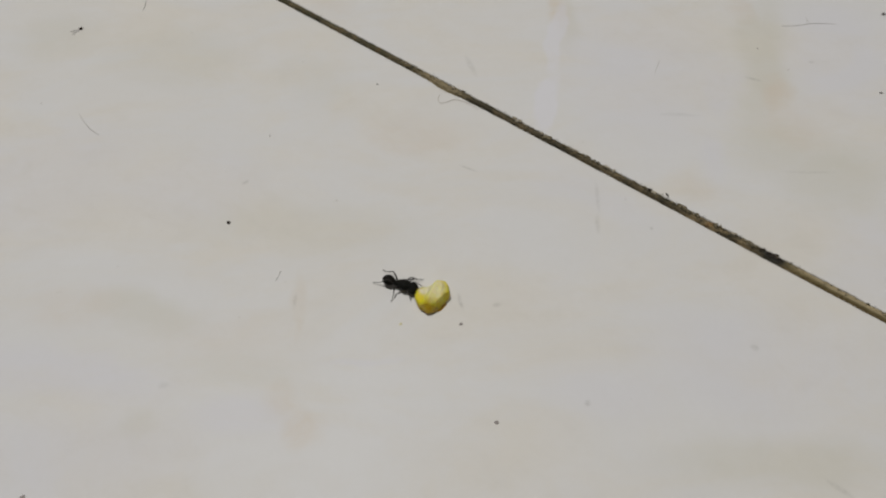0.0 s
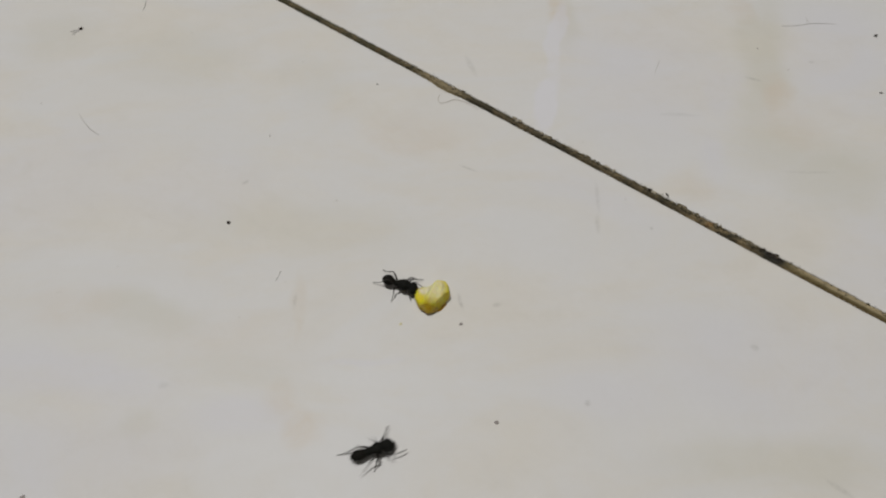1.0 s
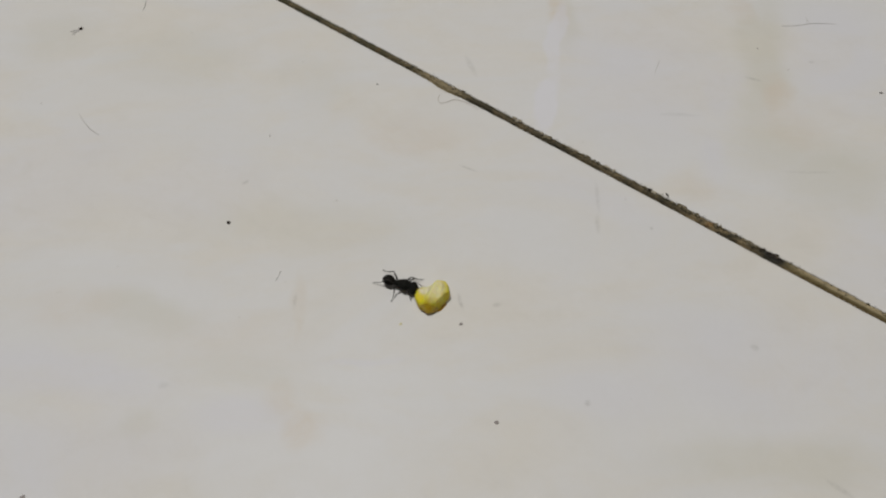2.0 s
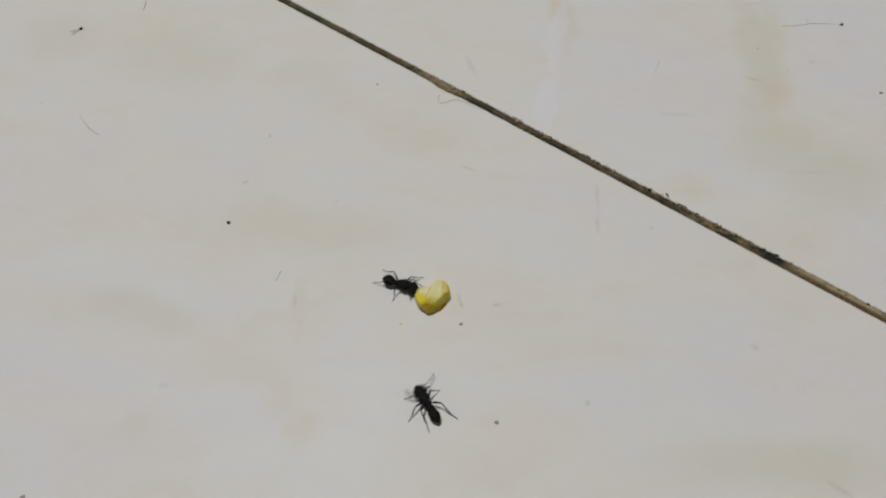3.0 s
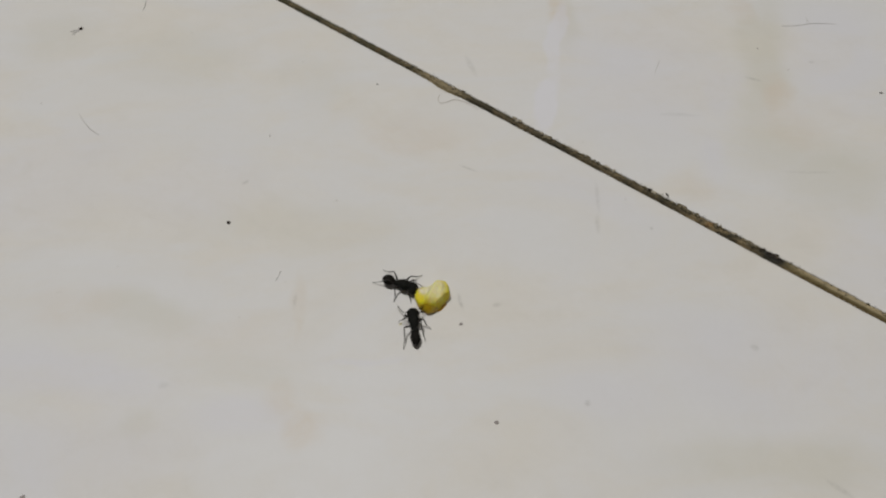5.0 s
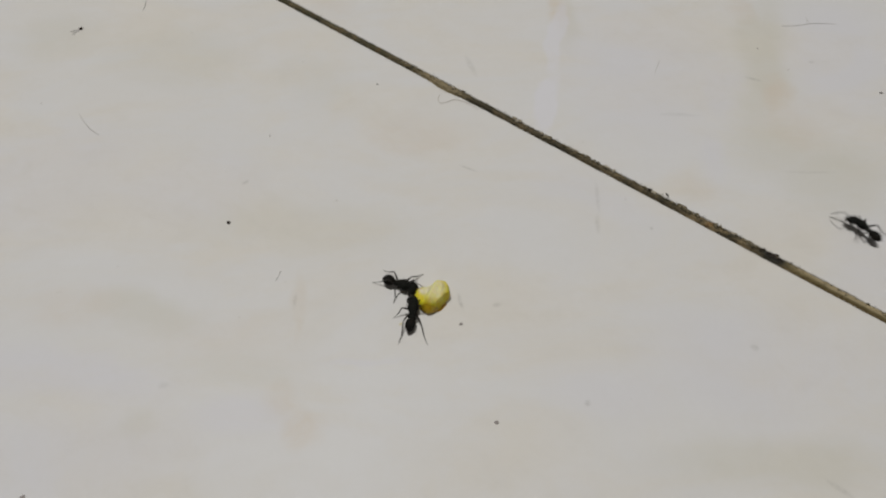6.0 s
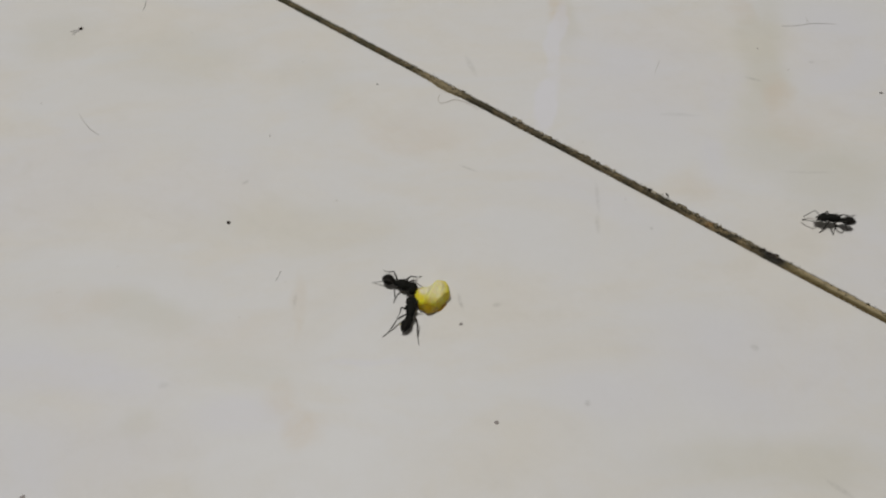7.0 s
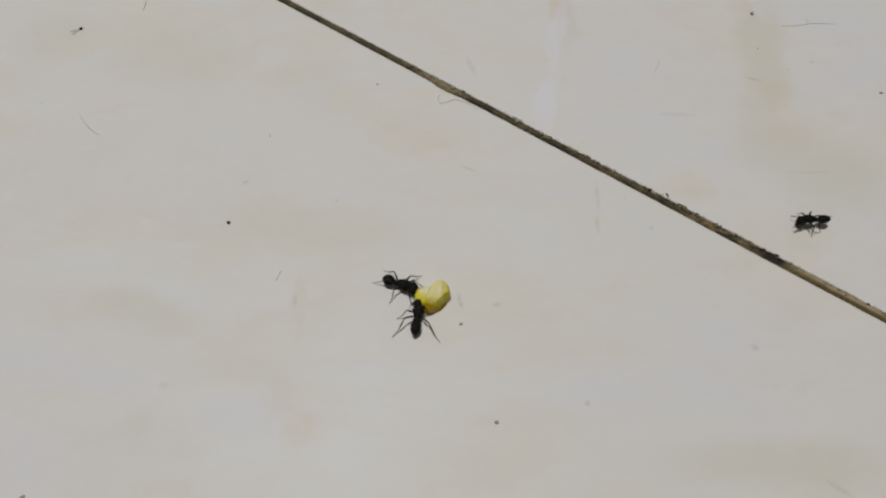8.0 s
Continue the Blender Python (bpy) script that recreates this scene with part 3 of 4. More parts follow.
def far_edge(u):
    return 0.12 * noise.noise(Vector((u * 0.5, 11.3, 0))) + 0.13 * noise.noise(Vector((u * 1.7, 5.9, 0))) + WIDER * max(0.0, min(1.0, (u - 15.0) / 25.0))


CHIP = -22.5
WIDER = 0.10           # towards the right the joint opens a little
FULL = (6.0, 51.1)   # towards the right the mortar fills the joint
FINE = (-140.0, 100.0)


def tile_mesh(side):
    """A tile with a softened arris; side 1 or -1 gives it one worn edge along the joint."""
    h = TILE / 2
    border = []

    def run(a, b, steps):
        for i in range(steps):
            k = i / steps
            border.append((a[0] + (b[0] - a[0]) * k, a[1] + (b[1] - a[1]) * k))

    corners = [(-h, -h), (h, -h), (h, h), (-h, h)]
    for i in range(4):
        a, b = corners[i], corners[(i + 1) % 4]
        if (side == 1 and i == 0) or (side == -1 and i == 2):
            us = [FINE[0] - U0 + k * (FINE[1] - FINE[0]) / 600 for k in range(601)]
            us = us if i == 0 else us[::-1]
            border.append(a)
            for u in us:
                border.append((u, -h + far_edge(u + U0)) if i == 0 else (u, h - near_edge(u + U0)))
        else:
            run(a, b, 1)
    bm = bmesh.new()
    loops = []
    for inset, z in ((0.0, -9.0), (0.0, -0.30), (0.05, -0.12), (0.16, -0.03), (0.34, 0.0)):
        loop = []
        for x, y in border:
            loop.append(bm.verts.new((x - math.copysign(inset, x) * (abs(x) > h - 2), y - math.copysign(inset, y) * (abs(y) > h - 2), z)))
        loops.append(loop)
    count = len(border)
    for lo, hi in zip(loops, loops[1:]):
        for i in range(count):
            k = (i + 1) % count
            bm.faces.new((lo[i], lo[k], hi[k], hi[i]))
    bm.faces.new(loops[-1])
    bmesh.ops.triangulate(bm, faces=[f for f in bm.faces if len(f.verts) > 4])
    bm.normal_update()
    for v in bm.verts:
        v.co *= MM
    data = bpy.data.meshes.new("tile")
    bm.to_mesh(data)
    bm.free()
    data.materials.append(GLAZE)
    return data


plain_tile, near_tile, far_tile = tile_mesh(0), tile_mesh(-1), tile_mesh(1)
for i in range(-3, 3):
    for j in range(-2, 4):
        data = near_tile if (i, j) == (0, 0) else far_tile if (i, j) == (0, 1) else plain_tile
        tile = new("tile", data)
        tile.parent = floor
        tile.location = ((U0 + i * PITCH) * MM, (V0 + j * PITCH) * MM, 0)

# the mortar in the joint: rough, slumped away from the near tile
bm = bmesh.new()
ACROSS = 21
grid = []
for a in range(int((FINE[1] - FINE[0]) / 0.16) + 1):
    u = FINE[0] + 0.16 * a
    lo, hi = JOINT_V - JOINT / 2 - near_edge(u) - 0.1, JOINT_V + JOINT / 2 + far_edge(u) + 0.1
    row = []
    for b in range(ACROSS):
        k = b / (ACROSS - 1)
        v = lo + (hi - lo) * k
        step = max(0.0, min(1.0, (k - 0.31 - 0.09 * noise.noise(Vector((u * 0.8, 9.1, 0)))) / 0.12))
        full = max(0.0, min(1.0, (u - FULL[0]) / (FULL[1] - FULL[0])))
        z = -0.35 - (0.42 - 0.22 * full) * (1 - step * step * (3 - 2 * step)) + 0.22 * math.sin(k * 2.6)
        z += 0.26 * noise.noise(Vector((u * 0.55, v * 0.9, 0))) + 0.16 * noise.noise(Vector((u * 2.1, v * 2.1, 4))) + 0.13 * noise.noise(Vector((u * 4.2, v * 4.2, 2)))
        row.append(bm.verts.new((u, v, min(z, -0.06))))
    grid.append(row)
for lo, hi in zip(grid, grid[1:]):
    for b in range(ACROSS - 1):
        bm.faces.new((lo[b], hi[b], hi[b + 1], lo[b + 1]))
part("grout", bm, GROUT, floor, "dark olive-brown grimy grout")

# grit caught along the far edge of the joint
rng = random.Random(7)
bm = bmesh.new()
for _ in range(420):
    u = rng.uniform(-75, 95)
    thick = 1.0 if 0 < u < 45 else 0.3
    if rng.random() > thick:
        continue
    r = rng.choice((0.07, 0.09, 0.12, 0.16, 0.22, 0.30)) * rng.uniform(0.8, 1.2) * (1.15 if thick == 1.0 else 0.5)
    v = JOINT_V + JOINT / 2 + rng.uniform(-0.6, 0.10)
    lump(bm, (u, v, rng.uniform(-0.2, 0.03)), (r * rng.uniform(1, 1.7), r, r * 0.8), 0.7, u, 2 if r > 0.15 else 1)
for _ in range(150):
    u, v = rng.uniform(-60, 90), JOINT_V + JOINT / 2 + rng.uniform(-0.2, 0.1)
    w = Vector((rng.uniform(-0.5, 0.5), rng.uniform(0.1, 0.6), rng.uniform(0.05, 0.4)))
    p = Vector((u, v, -0.1))
    tube(bm, [p, p + w * 0.6, p + w + Vector((0.1, 0, -0.1))], [0.03, 0.024, 0.012], 5)
grit = part("grit", bm, GRIT)
grit.matrix_world = TURN
tagged(grit, "dark grit and lint caught along the tile joint", "grit", kind="stuff")
# pale crystals of old mortar standing up along the far edge
bm = bmesh.new()
for u in (-34.0, -21.0, -6.4, -5.2, 0.5, 1.6, 7.4, 8.3, 14.8, 15.9, 24.6, 40.5):
    for k in range(rng.randint(2, 4)):
        r = rng.uniform(0.14, 0.30)
        lump(bm, (u + rng.uniform(-0.5, 0.5), JOINT_V + JOINT / 2 + rng.uniform(-0.45, 0.12), rng.uniform(-0.1, 0.08)), (r * rng.uniform(1.0, 1.6), r, r * 0.8), 0.8, u + k, 2)
crystals = part("mortar_grit", bm, PALE_GRIT)
crystals.matrix_world = TURN
tagged(crystals, "pale crumbs of old mortar along the tile joint", "grit", kind="stuff")
# a clump of black mould
bm = bmesh.new()
for k in range(46):
    u, v = rng.gauss(48.0, 0.85), JOINT_V + 0.5 + rng.gauss(0, 0.26)
    r = rng.uniform(0.1, 0.26)
    lump(bm, (u, v, rng.uniform(-0.2, 0.05)), (r * 1.3, r, r * 0.8), 0.7, k * 1.3, 1)
clump = part("mould_clump", bm, DIRT)
clump.matrix_world = TURN
tagged(clump, "clump of black mould and dirt in the joint", "dirt")


# ---------------------------------------------------------------- what moves
# seconds, place (mm), heading (degrees from the right, counter-clockwise)
STILL_ROWS = ((0.0, -7.48, -7.53, -20), (0.9, -7.51, -7.55, -20.5), (1.6, -7.47, -7.52, -20), (3.4, -7.45, -7.55, -19.5), (4.6, -7.50, -7.52, -20.5),
              (6.0, -7.47, -7.54, -20), (7.1, -7.55, -7.50, -21), (8.0, -7.49, -7.52, -20))
RUNNER_ROWS = (
    (0.0, -13.9, -50.5, 98), (0.15, -14.2, -47.6, 96),
    (0.3, -14.72, -44.59, 93), (0.4, -15.62, -42.46, 95), (0.5, -16.21, -40.63, 87), (0.6, -16.01, -37.96, 91),
    (0.7, -15.06, -36.73, 67), (0.8, -12.91, -36.07, 31), (0.9, -12.30, -35.96, 21), (1.0, -10.55, -35.43, 19),
    (1.1, -9.41, -35.02, 16), (1.2, -7.61, -35.92, -10), (1.3, -5.93, -36.85, -25), (1.4, -3.18, -37.14, -7),
    (1.5, -1.9, -37.4, -17), (1.6, -0.03, -40.19, -44), (1.7, -0.41, -42.87, -82), (2.0, 2.6, -46.5, -20),
    (2.25, 5.4, -43.5, 50), (2.5, 3.2, -36.0, 112), (2.8, -2.74, -28.81, 152), (2.9, -2.53, -28.68, 144),
    (3.0, -2.31, -28.48, 122), (3.1, -2.09, -27.63, 104), (3.2, -2.10, -27.37, 105), (3.3, -2.68, -26.71, 122),
    (3.4, -3.17, -26.35, 128), (3.5, -3.48, -25.53, 115), (3.6, -3.66, -24.99, 105), (3.7, -3.57, -24.90, 100),
    (3.8, -3.79, -24.72, 105), (3.9, -4.71, -23.66, 126), (4.0, -5.26, -22.87, 116), (4.1, -5.09, -21.97, 98),
    (4.2, -4.74, -21.31, 83), (4.3, -4.68, -20.20, 87), (4.4, -4.80, -19.38, 94), (4.5, -4.22, -18.27, 82),
    (4.6, -3.87, -17.69, 90), (4.7, -4.31, -16.89, 99), (5.1, -4.7, -15.3, 96), (5.45, -5.0, -14.0, 86),
    (5.8, -5.11, -13.59, 79), (5.9, -5.16, -13.38, 84), (6.0, -5.03, -13.22, 87), (6.1, -4.80, -13.31, 91),
    (6.2, -4.65, -13.73, 90), (6.3, -4.65, -13.78, 90), (6.4, -4.79, -13.74, 90), (6.5, -4.87, -13.99, 91),
    (6.6, -4.96, -14.09, 86), (6.7, -5.15, -13.83, 81), (6.8, -5.11, -13.57, 84), (6.9, -5.38, -13.53, 81),
    (7.0, -5.45, -13.37, 85), (7.1, -5.35, -13.37, 86), (7.2, -5.33, -13.37, 86), (7.3, -5.32, -13.42, 85),
    (7.4, -5.36, -13.37, 85), (7.5, -5.30, -13.42, 86), (7.6, -5.16, -13.42, 84), (7.7, -5.01, -13.57, 79),
    (7.8, -4.83, -13.62, 84), (7.9, -4.50, -13.73, 83), (8.0, -4.22, -13.78, 84),
)
FAR_ROWS = (
    (0.0, 96.0, -9.5, 150), (4.4, 95.0, -9.0, 150), (5.0, 88.0, -5.0, 150), (5.5, 79.8, -0.4, 149),
    (5.8, 75.63, 1.47, 154), (5.9, 75.98, 2.36, 152), (6.0, 74.83, 3.26, 131), (6.1, 73.63, 4.34, 125),
    (6.2, 72.68, 4.82, 133), (6.3, 72.31, 4.64, 140), (6.4, 71.85, 5.05, 146), (6.5, 71.90, 5.35, 154),
    (6.6, 71.55, 5.84, 160), (6.7, 71.65, 6.14, 170), (6.8, 70.75, 5.53, 166), (6.9, 70.87, 5.29, 164),
    (7.0, 70.38, 5.17, 173), (7.1, 70.24, 5.17, 178), (7.2, 69.59, 5.17, -168), (7.3, 67.68, 4.99, -163),
    (7.4, 66.81, 4.99, -171), (7.5, 66.03, 5.29, 176), (7.6, 65.78, 5.11, -178), (7.7, 65.89, 5.17, -179),
    (7.8, 65.93, 5.11, -178), (7.9, 65.88, 5.11, -178), (8.0, 65.88, 5.11, -178),
)
# seconds, extra tilt of the head, how far the antennae are folded in
RUNNER_NODS = ((0.0, 0, 0), (3.4, 0, 0), (3.6, 22, 0), (3.9, 20, 0), (4.1, 0, 0), (4.9, 4, 0), (5.6, 14, 1), (8.0, 14, 1))
FAR_NODS = ((0.0, 0, 0), (7.3, 0, 0), (7.5, 20, 0.3), (7.75, 52, 1), (8.0, 58, 1))
STILL_NODS = ((0.0, 0, 1), (8.0, 0, 1))
# seconds, turn of the head, turn of the gaster (degrees)
RUNNER_TURNS = ((0.0, 0, 0), (4.7, 0, 0), (5.5, 4, -4), (6.0, 2, -12), (6.2, 0, -8), (6.5, 0, -6), (6.75, 0, -12), (7.0, 0, -22), (7.6, 0, -22), (7.8, 0, -10), (8.0, 0, -4))
FAR_TURNS = ((0.0, 0, 0), (5.8, 0, 0), (6.0, 14, -8), (6.3, 16, -12), (6.6, 8, -6), (7.0, 8, -8), (7.5, 0, 0), (8.0, 0, 0))
STILL_TURNS = ((0.0, 0, 0), (8.0, 0, 0))
# seconds, how far it rears (degrees)
FAR_REARS = ((0.0, 5, 0), (7.0, 5, 0), (7.3, 4, 0), (7.6, 10, 0), (8.0, 10, 0))
LEVEL = ((0.0, 0, 0), (LENGTH, 0, 0))
# where the feet stand, leg by leg (left front, middle, hind, then the right ones): seconds, place (mm)
STILL_FEET = (
    ((0.0, -4.6, -6.2), (8.0, -4.4, -6.5)),
    ((0.0, -3.4, -6.2), (1.5, -3.4, -6.2), (3.0, -3.4, -5.7), (3.5, -3.2, -5.5), (4.0, -3.5, -5.5), (4.5, -3.8, -5.4), (5.0, -3.6, -5.4), (5.5, -3.4, -5.2), (6.0, -3.4, -5.1), (6.5, -3.7, -5.8), (7.0, -3.6, -5.5),
     (7.5, -4.2, -4.9), (8.0, -3.7, -5.4)),
    ((0.0, -10.5, -4.2), (8.0, -10.3, -4.3)),
    ((0.0, -5.4, -10.4), (8.0, -5.3, -11.0)),
    ((0.0, -8.8, -10.45), (1.5, -8.8, -10.45), (3.0, -8.55, -10.4), (4.5, -8.3, -10.5), (7.0, -8.3, -10.7), (7.5, -9.1, -10.6), (8.0, -9.1, -10.8)),
    ((0.0, -12.05, -6.8), (8.0, -12.1, -6.7)),
)
RUNNER_FEET = (
    ((0.5, -18.1, -38.4), (3.0, -6.1, -27.2), (3.5, -6.5, -24.1), (4.0, -7.7, -22.2), (4.5, -5.6, -15.5), (6.0, -6.2, -11.0), (6.5, -6.0, -12.3), (7.0, -5.9, -11.0), (7.5, -5.9, -11.0), (8.0, -5.7, -11.5)),
    ((0.5, -19.3, -42.0), (3.0, -5.3, -30.8), (3.5, -6.1, -27.4), (4.0, -7.1, -25.2), (4.5, -5.7, -17.5), (6.0, -8.2, -13.4), (6.5, -7.7, -13.4), (7.0, -7.7, -13.4), (7.5, -7.5, -13.5), (8.0, -7.7, -13.6)),
    ((1.0, -15.8, -35.8), (1.5, -5.2, -36.3), (3.0, -2.1, -32.4), (3.5, -3.5, -31.2), (4.0, -6.3, -26.6), (4.5, -7.5, -20.5), (6.0, -7.2, -18.0), (6.5, -7.2, -18.0), (6.7, -7.0, -17.9), (6.8, -9.9, -16.9), (7.5, -9.8, -16.8), (7.8, -9.2, -16.9), (8.0, -8.3, -16.9)),
    ((1.5, 1.7, -41.4), (3.0, -2.0, -25.0), (3.5, -3.2, -23.3), (4.0, -4.6, -20.3), (4.5, -2.5, -15.7), (6.0, -3.4, -11.0), (6.5, -3.8, -11.8), (7.0, -3.6, -11.0), (7.5, -3.6, -11.0), (8.0, -2.1, -11.6)),
    ((0.5, -13.1, -41.1), (1.0, -10.1, -38.2), (1.5, -1.6, -40.6), (3.0, -0.5, -25.7), (3.5, -0.9, -25.2), (4.0, -2.7, -21.9), (4.5, -1.6, -18.4), 
     (6.0, -3.0, -12.8), (6.2, -1.7, -13.8), (6.4, -1.1, -14.6), (6.5, -0.7, -14.7), (6.9, -1.3, -14.6), (7.0, -3.3, -12.7), (7.1, -2.5, -12.8), (7.2, -0.7, -14.8), (7.4, -1.5, -14.7), (7.5, -2.9, -12.8), (7.7, -1.5, -13.5), (7.8, -1.2, -13.1), (8.0, -1.9, -12.9)),
    ((1.0, -11.7, -38.7), (3.0, 2.4, -30.4), (3.5, 0.4, -27.9), (4.0, -0.8, -25.2), (4.5, -1.5, -22.5), 
     (6.0, -2.5, -18.2), (6.2, -2.8, -18.4), (6.3, -2.7, -18.3), (6.4, -1.0, -17.1), (6.5, -0.6, -17.3), (6.6, -3.9, -18.4), (7.0, -3.9, -18.3), (7.5, -3.9, -18.3), (7.8, -4.0, -18.1), (7.9, -0.6, -17.4), (8.0, -0.4, -17.9)),
)
FAR_FEET = (
    ((6.0, 73.1, 4.6), (6.5, 69.6, 5.1), (7.0, 67.5, 3.3), (7.5, 61.9, 3.7), (8.0, 62.8, 3.2)),
    ((6.0, 73.2, 1.5), (6.5, 71.2, 3.0), (7.0, 69.9, 2.8), (7.5, 64.4, 3.6), (8.0, 66.0, 2.4)),
    ((6.0, 76.0, 1.1), (6.5, 75.3, 3.4), (7.0, 72.9, 3.9), (7.5, 69.9, 2.7), (8.0, 67.8, 3.4)),
    ((6.0, 76.2, 8.2), (6.5, 70.9, 7.6), (7.0, 69.4, 7.6), (7.5, 64.7, 7.4), (8.0, 64.9, 7.6)),
    ((6.0, 76.6, 6.1), (6.5, 73.5, 7.4), (7.0, 72.5, 7.4), (7.5, 66.3, 6.9), (8.0, 66.7, 7.1)),
    ((6.0, 79.6, 2.7), (6.5, 76.9, 4.8), (7.0, 75.4, 7.2), (7.5, 70.7, 6.9), (8.0, 71.1, 7.0)),
)
# tips of the left and the right antenna: seconds, place (mm)
RUNNER_TIPS = (
    ((0.5, -18.5, -35.8), (1.0, -8.3, -31.7), (3.0, -5.9, -26.0), (3.5, -6.8, -23.2), (4.0, -8.7, -18.7), (4.5, -5.6, -13.8)),
    ((0.5, -13.5, -35.5), (1.5, 3.9, -38.9), (3.0, -1.4, -23.3), (3.5, -3.6, -21.2), (4.0, -3.9, -17.3), (4.5, -0.1, -13.8)),
)
FAR_TIPS = (
    ((6.0, 70.2, 6.1), (6.5, 66.6, 5.1), (7.0, 64.8, 5.8)),
    ((6.0, 70.2, 6.9), (6.5, 68.9, 9.2), (7.0, 65.1, 6.2), (7.5, 61.4, 6.7)),
)
INSECT_ROWS = (
    (0, 99.46, 61.76), (0.2, 98.98, 64.45), (0.4, 96.65, 61.76), (0.6, 97.33, 58.20),
    (0.8, 96.76, 55.81), (0.9, 96.94, 54.54), (1.0, 95.26, 54.72), (1.1, 95.38, 53.64),
    (1.25, 97.41, 51.68), (1.7, 99.72, 49.92), (2.3, 100.30, 54.90), (2.6, 96.07, 58.94),
    (2.8, 90.95, 59.50), (2.9, 90.03, 58.20), (3.1, 87.63, 58.57), (3.3, 86.17, 58.76),
    (3.5, 87.14, 60.25), (3.7, 91.82, 60.63), (3.8, 94.56, 60.06), (4.0, 96.40, 62.53),
    (4.1, 94.93, 63.87), (4.2, 94.09, 65.62), (4.4, 93.74, 69.38), (5.2, 84.78, 74.68),
    (6.6, 72.28, 72.62), (7.4, 66.16, 68.98), (7.6, 66.74, 66.40), (7.8, 69.40, 65.62),
    (7.9, 70.31, 64.06), (8.0, 69.80, 61.95),
)


def way_walked(rows, t):
    """Millimetres gone until t, with a share for turning on the spot."""
    total = 0.0
    for a, b in zip(rows, rows[1:]):
        if t <= a[0]:
            break
        k = min(1.0, (t - a[0]) / (b[0] - a[0]))
        turn = abs((b[3] - a[3] + 180) % 360 - 180)
        total += k * (math.hypot(b[1] - a[1], b[2] - a[2]) + 0.02 * turn)
    return total


def between(rows, t):
    """The two values of the rows at t."""
    for a, b in zip(rows, rows[1:]):
        if a[0] <= t <= b[0]:
            k = (t - a[0]) / (b[0] - a[0])
            return a[1] + (b[1] - a[1]) * k, a[2] + (b[2] - a[2]) * k
    return rows[-1][1:]


def standing(rows, rears, t):
    """The pose of an ant at t, in millimetres."""
    for a, b in zip(rows, rows[1:]):
        if t <= b[0]:
            break
    k = min(1.0, max(0.0, (t - a[0]) / (b[0] - a[0])))
    turn = (b[3] - a[3] + 180) % 360 - 180
    return pose(a[1] + (b[1] - a[1]) * k, a[2] + (b[2] - a[2]) * k, 0, 0, -between(rears, t)[0], a[3] + turn * k)


def ease(k):
    k = min(1.0, max(0.0, k))
    return k * k * (3 - 2 * k)


HOME = ((2.6, 1.9), (0.3, 2.6), (-2.7, 2.3))   # where the feet stand in a stride's middle


def gait_foot(i, rows, rears, gone, times, stride, t):
    """A foot that stays planted while the ant goes over it and then steps ahead: its place in the world."""
    side = 1 if i < 3 else -1
    home = Vector((HOME[i % 3][0], side * HOME[i % 3][1], 0))
    shift = 0.0 if i in (0, 2, 4) else 0.5
    cycle = np.interp(t, times, gone) / stride + shift

    def plant(n):
        when = float(np.interp((n - shift) * stride, gone, times))
        p = standing(rows, rears, when) @ home
        return Vector((p.x, p.y, 0))

    n = math.floor(cycle)
    k = ease((cycle - n - 0.25) / 0.5)
    a, b = plant(n), plant(n + 1)
    p = a.lerp(b, k)
    p.z = 0.75 * math.sin(math.pi * k) * min(1.0, (b - a).length / 2)
    return p


def target(seen, t, base, path, late):
    """The place that a foot or an antenna's tip takes at t: what is known of it, else what base gives."""
    for a, b in zip(seen, seen[1:]):
        if a[0] <= t <= b[0]:
            p, q = Vector((*a[1:], 0)), Vector((*b[1:], 0))
            if path is None or (b[0] - a[0] <= 0.75 and (path(a[0]).translation - path(b[0]).translation).length < 5.5):
                k = ease(((t - a[0]) / (b[0] - a[0]) - late) / (0.9 - 2 * late if late < 0.3 else 0.9 - late))
                r = p.lerp(q, k)
                r.z = 0.7 * math.sin(math.pi * k) * min(1.0, (q - p).length / 2)
                return r
    r = base(t)
    for a in seen:
        off = Vector((*a[1:], 0)) - base(a[0])
        off.z = 0
        r = r + off * ease(1 - abs(t - a[0]) / 0.24)
    return r


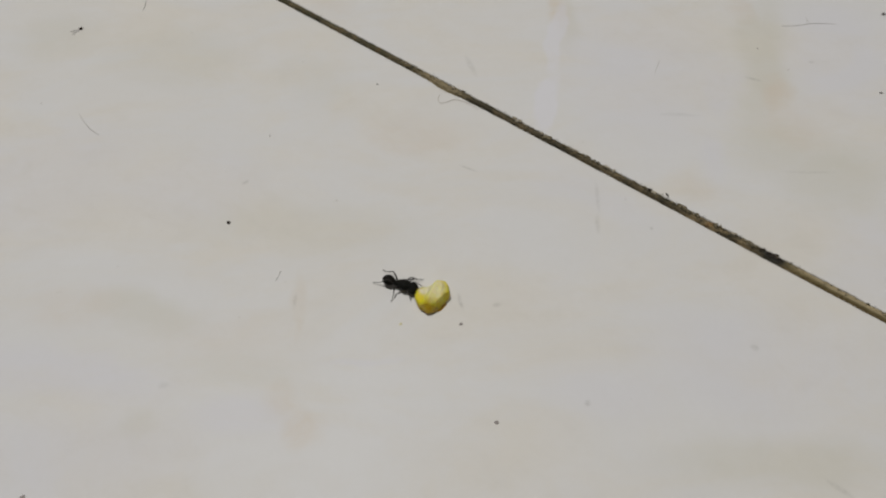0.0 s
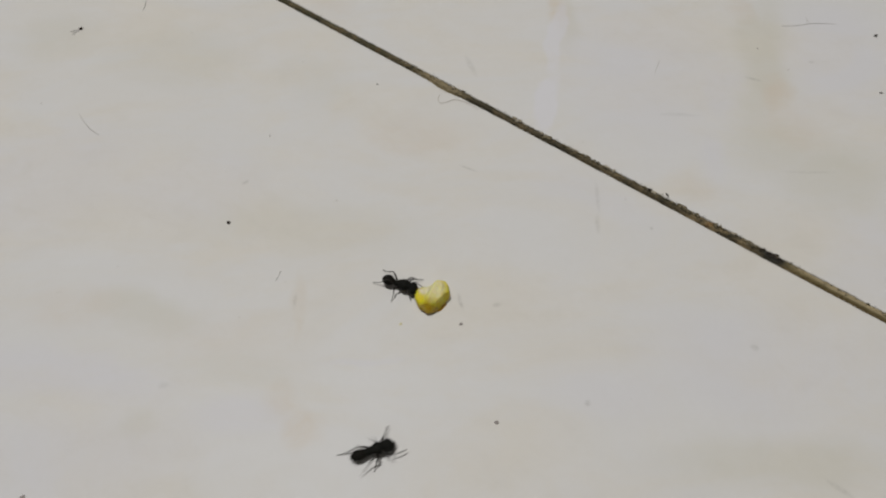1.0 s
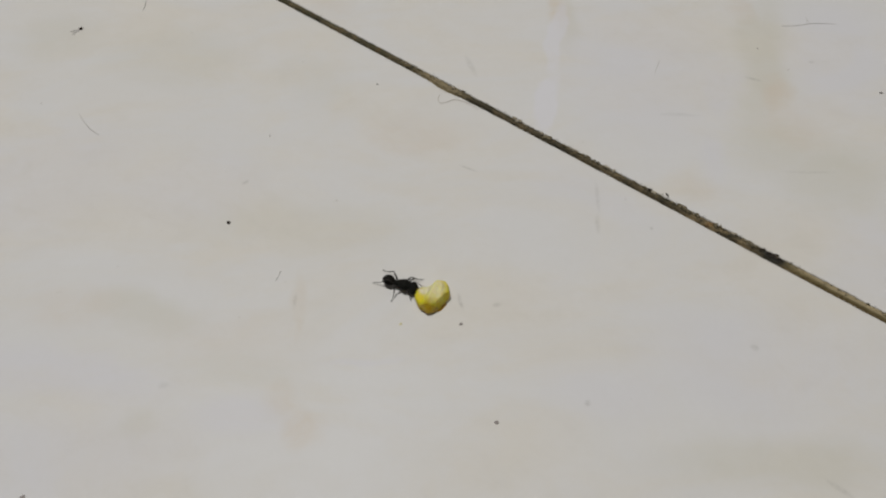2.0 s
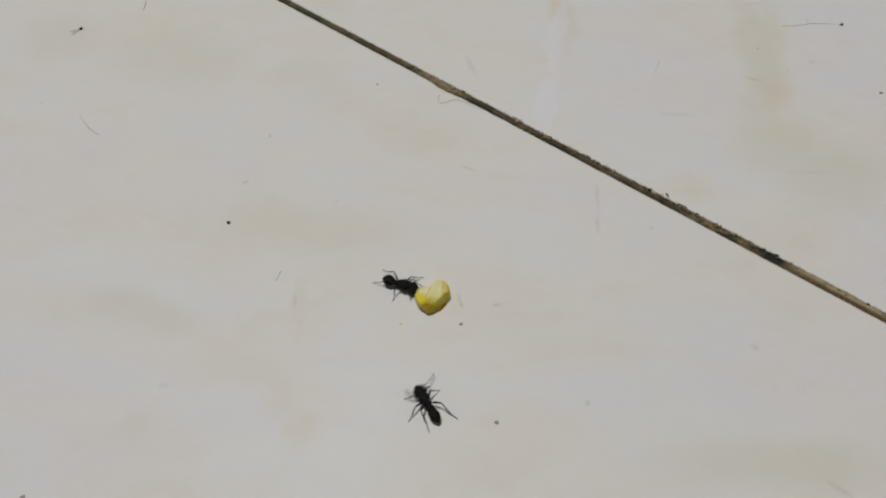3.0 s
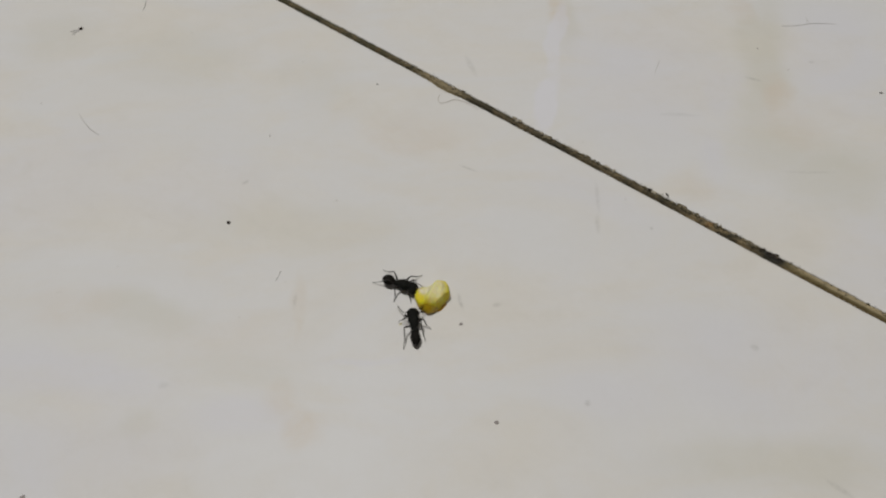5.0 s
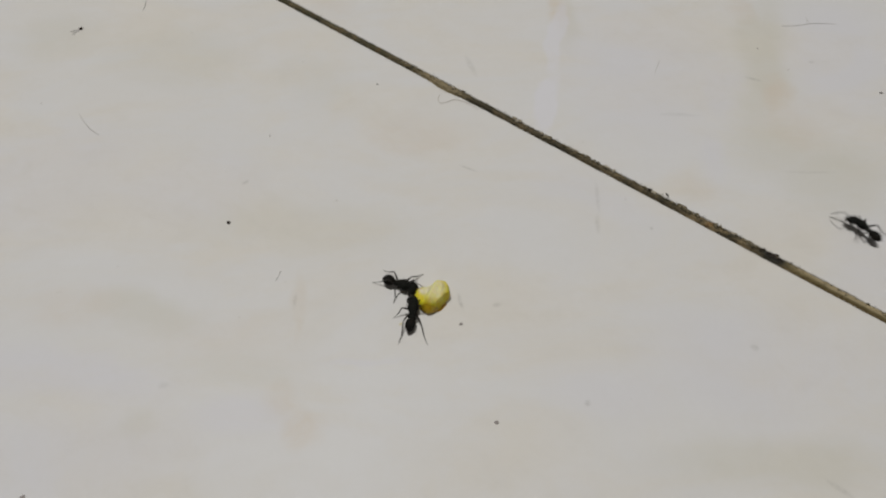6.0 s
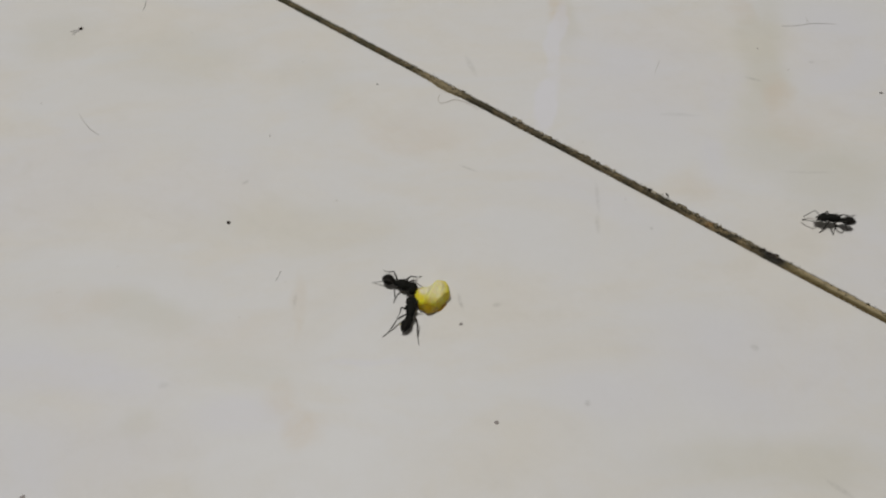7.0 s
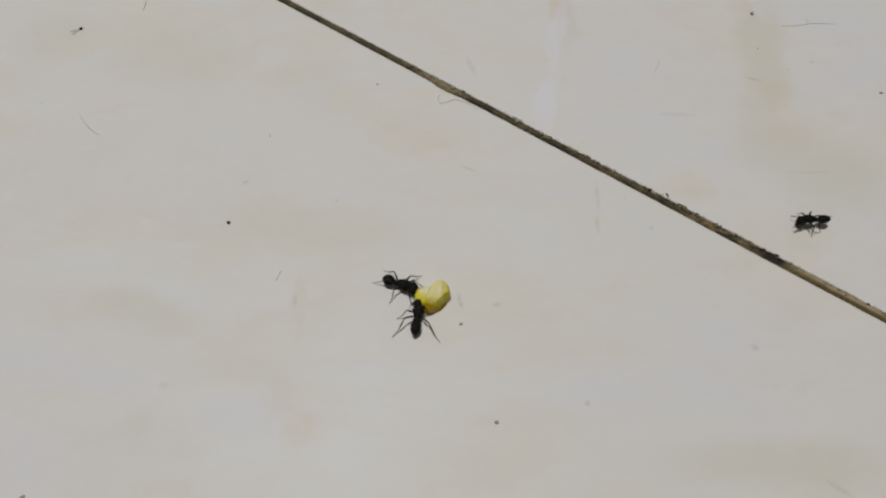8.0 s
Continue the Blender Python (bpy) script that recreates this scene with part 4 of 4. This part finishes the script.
def step_ant(ant, rows, stride, feet, tips, nods, turns, rears=LEVEL, leans=(10, 15, 24, 10, 15, 24), droop=0.0, tip_home=(4.9, 2.0, 0.8), fold_home=(4.0, 1.1, 0.5), feeler=1.0, rate=1, reach=(1.0, 1.0, 1.0)):
    """Keys an ant: its way over the floor, feet that step from place to place, head, gaster and feelers."""
    walk(ant, [(t, pose(x * MM, y * MM, 0, 0, -between(rears, t)[0], a)) for t, x, y, a in rows])
    times = [i * rate / FPS for i in range(int(LENGTH * FPS / rate) + 1)]
    gone = [way_walked(rows, t) + 1e-5 * k for k, t in enumerate(times)]
    path = None if feet is STILL_FEET else lambda t: standing(rows, rears, t)

    def inverse(t):
        return standing(rows, rears, t).inverted()

    def jointed(ob, root_at, tip_at, a, b, lean):
        upper, lower = [], []
        child = ob.children[0]
        for t in times:
            root = root_at(t)
            m, n = bone_pair(root, tip_at(t), a, b, lean)
            upper.append((t, Matrix.Translation(root * MM) @ m.to_4x4()))
            lower.append((t, Matrix.Translation((a * MM, 0, 0)) @ (m.transposed() @ n).to_4x4()))
        walk(ob, upper)
        walk(child, lower)

    for i, leg in enumerate(parts_of(ant, "leg")):
        side, root = (1 if i < 3 else -1), leg.location / MM

        def foot(t, i=i):
            where = target(feet[i], t, lambda s: gait_foot(i, rows, rears, gone, times, stride, s), path, 0.1 if i in (0, 2, 4) else 0.3)
            where.z += 0.05
            return inverse(t) @ where

        jointed(leg, lambda t, root=root: root.copy(), foot, THIGH[i % 3] * reach[i % 3], SHIN[i % 3] * reach[i % 3], leans[i] * side)
    gaster = parts_of(ant, "gaster")[0]
    x, y, z = gaster.location
    walk(gaster, [(t, pose(x, y, z, 0, between(rears, t)[0] * 0.9 - droop + 1.5 * feeler * math.sin(1.9 * t), between(turns, t)[1])) for t in times[::3]])
    head = parts_of(ant, "head")[0]
    place, tilt = head.location.copy(), math.degrees(head.rotation_euler.y)

    def head_pose(t):
        return pose(*place, 0, tilt + between(nods, t)[0] + 2.0 * feeler * math.sin(2.3 * t), between(turns, t)[0] + 3.0 * feeler * math.sin(3.1 * t + place.x * 900))

    walk(head, [(t, head_pose(t)) for t in times[::3]])
    for i, horn in enumerate(parts_of(ant, "antenna")):
        side = 1 - 2 * i

        def tip(t, i=i, side=side):
            def wave(s):
                k = between(nods, s)[1]
                p = [h + (f - h) * k for h, f in zip(tip_home, fold_home)]
                sway = feeler * (1 - 0.6 * k)
                return standing(rows, rears, s) @ Vector((p[0] + 0.5 * sway * math.sin(7.3 * s + 2 * i), side * p[1] + 0.7 * sway * math.sin(5.2 * s + 1.9 * i), p[2] + 0.3 * sway * math.sin(6.1 * s + i)))

            if not tips:
                return inverse(t) @ wave(t)
            where = target(tips[i], t, wave, path, 0.0)
            where.z = max(where.z, 0.9)
            return inverse(t) @ where

        jointed(horn, lambda t, side=side: (head_pose(t) @ (Vector((1.30, side * 0.32, 0.28)) * MM)) / MM, tip, SCAPE, FLAGELLUM, -75 * side)


def motions():
    step_ant(ant_still, STILL_ROWS, 5.0, STILL_FEET, None, STILL_NODS, STILL_TURNS, leans=(10, -15, 8, 10, -30, 0), feeler=0.15, rate=3)
    step_ant(ant_runner, RUNNER_ROWS, 5.2, RUNNER_FEET, RUNNER_TIPS, RUNNER_NODS, RUNNER_TURNS, droop=6.0)
    step_ant(ant_far, FAR_ROWS, 5.2, FAR_FEET, FAR_TIPS, FAR_NODS, FAR_TURNS, FAR_REARS, fold_home=(3.3, 1.2, 0.5), reach=FAR_REACH)
    heading, rows = 180.0, []
    for k, (t, x, y) in enumerate(INSECT_ROWS):
        if k:
            px, py = INSECT_ROWS[k - 1][1:]
            turn = (math.degrees(math.atan2(y - py, x - px)) - heading + 180) % 360 - 180
            heading += max(-75.0, min(75.0, turn))
        rows.append((t, pose(x * MM, y * MM, 0, 0, 0, heading)))
    walk(tiny_insect, rows)


motions()
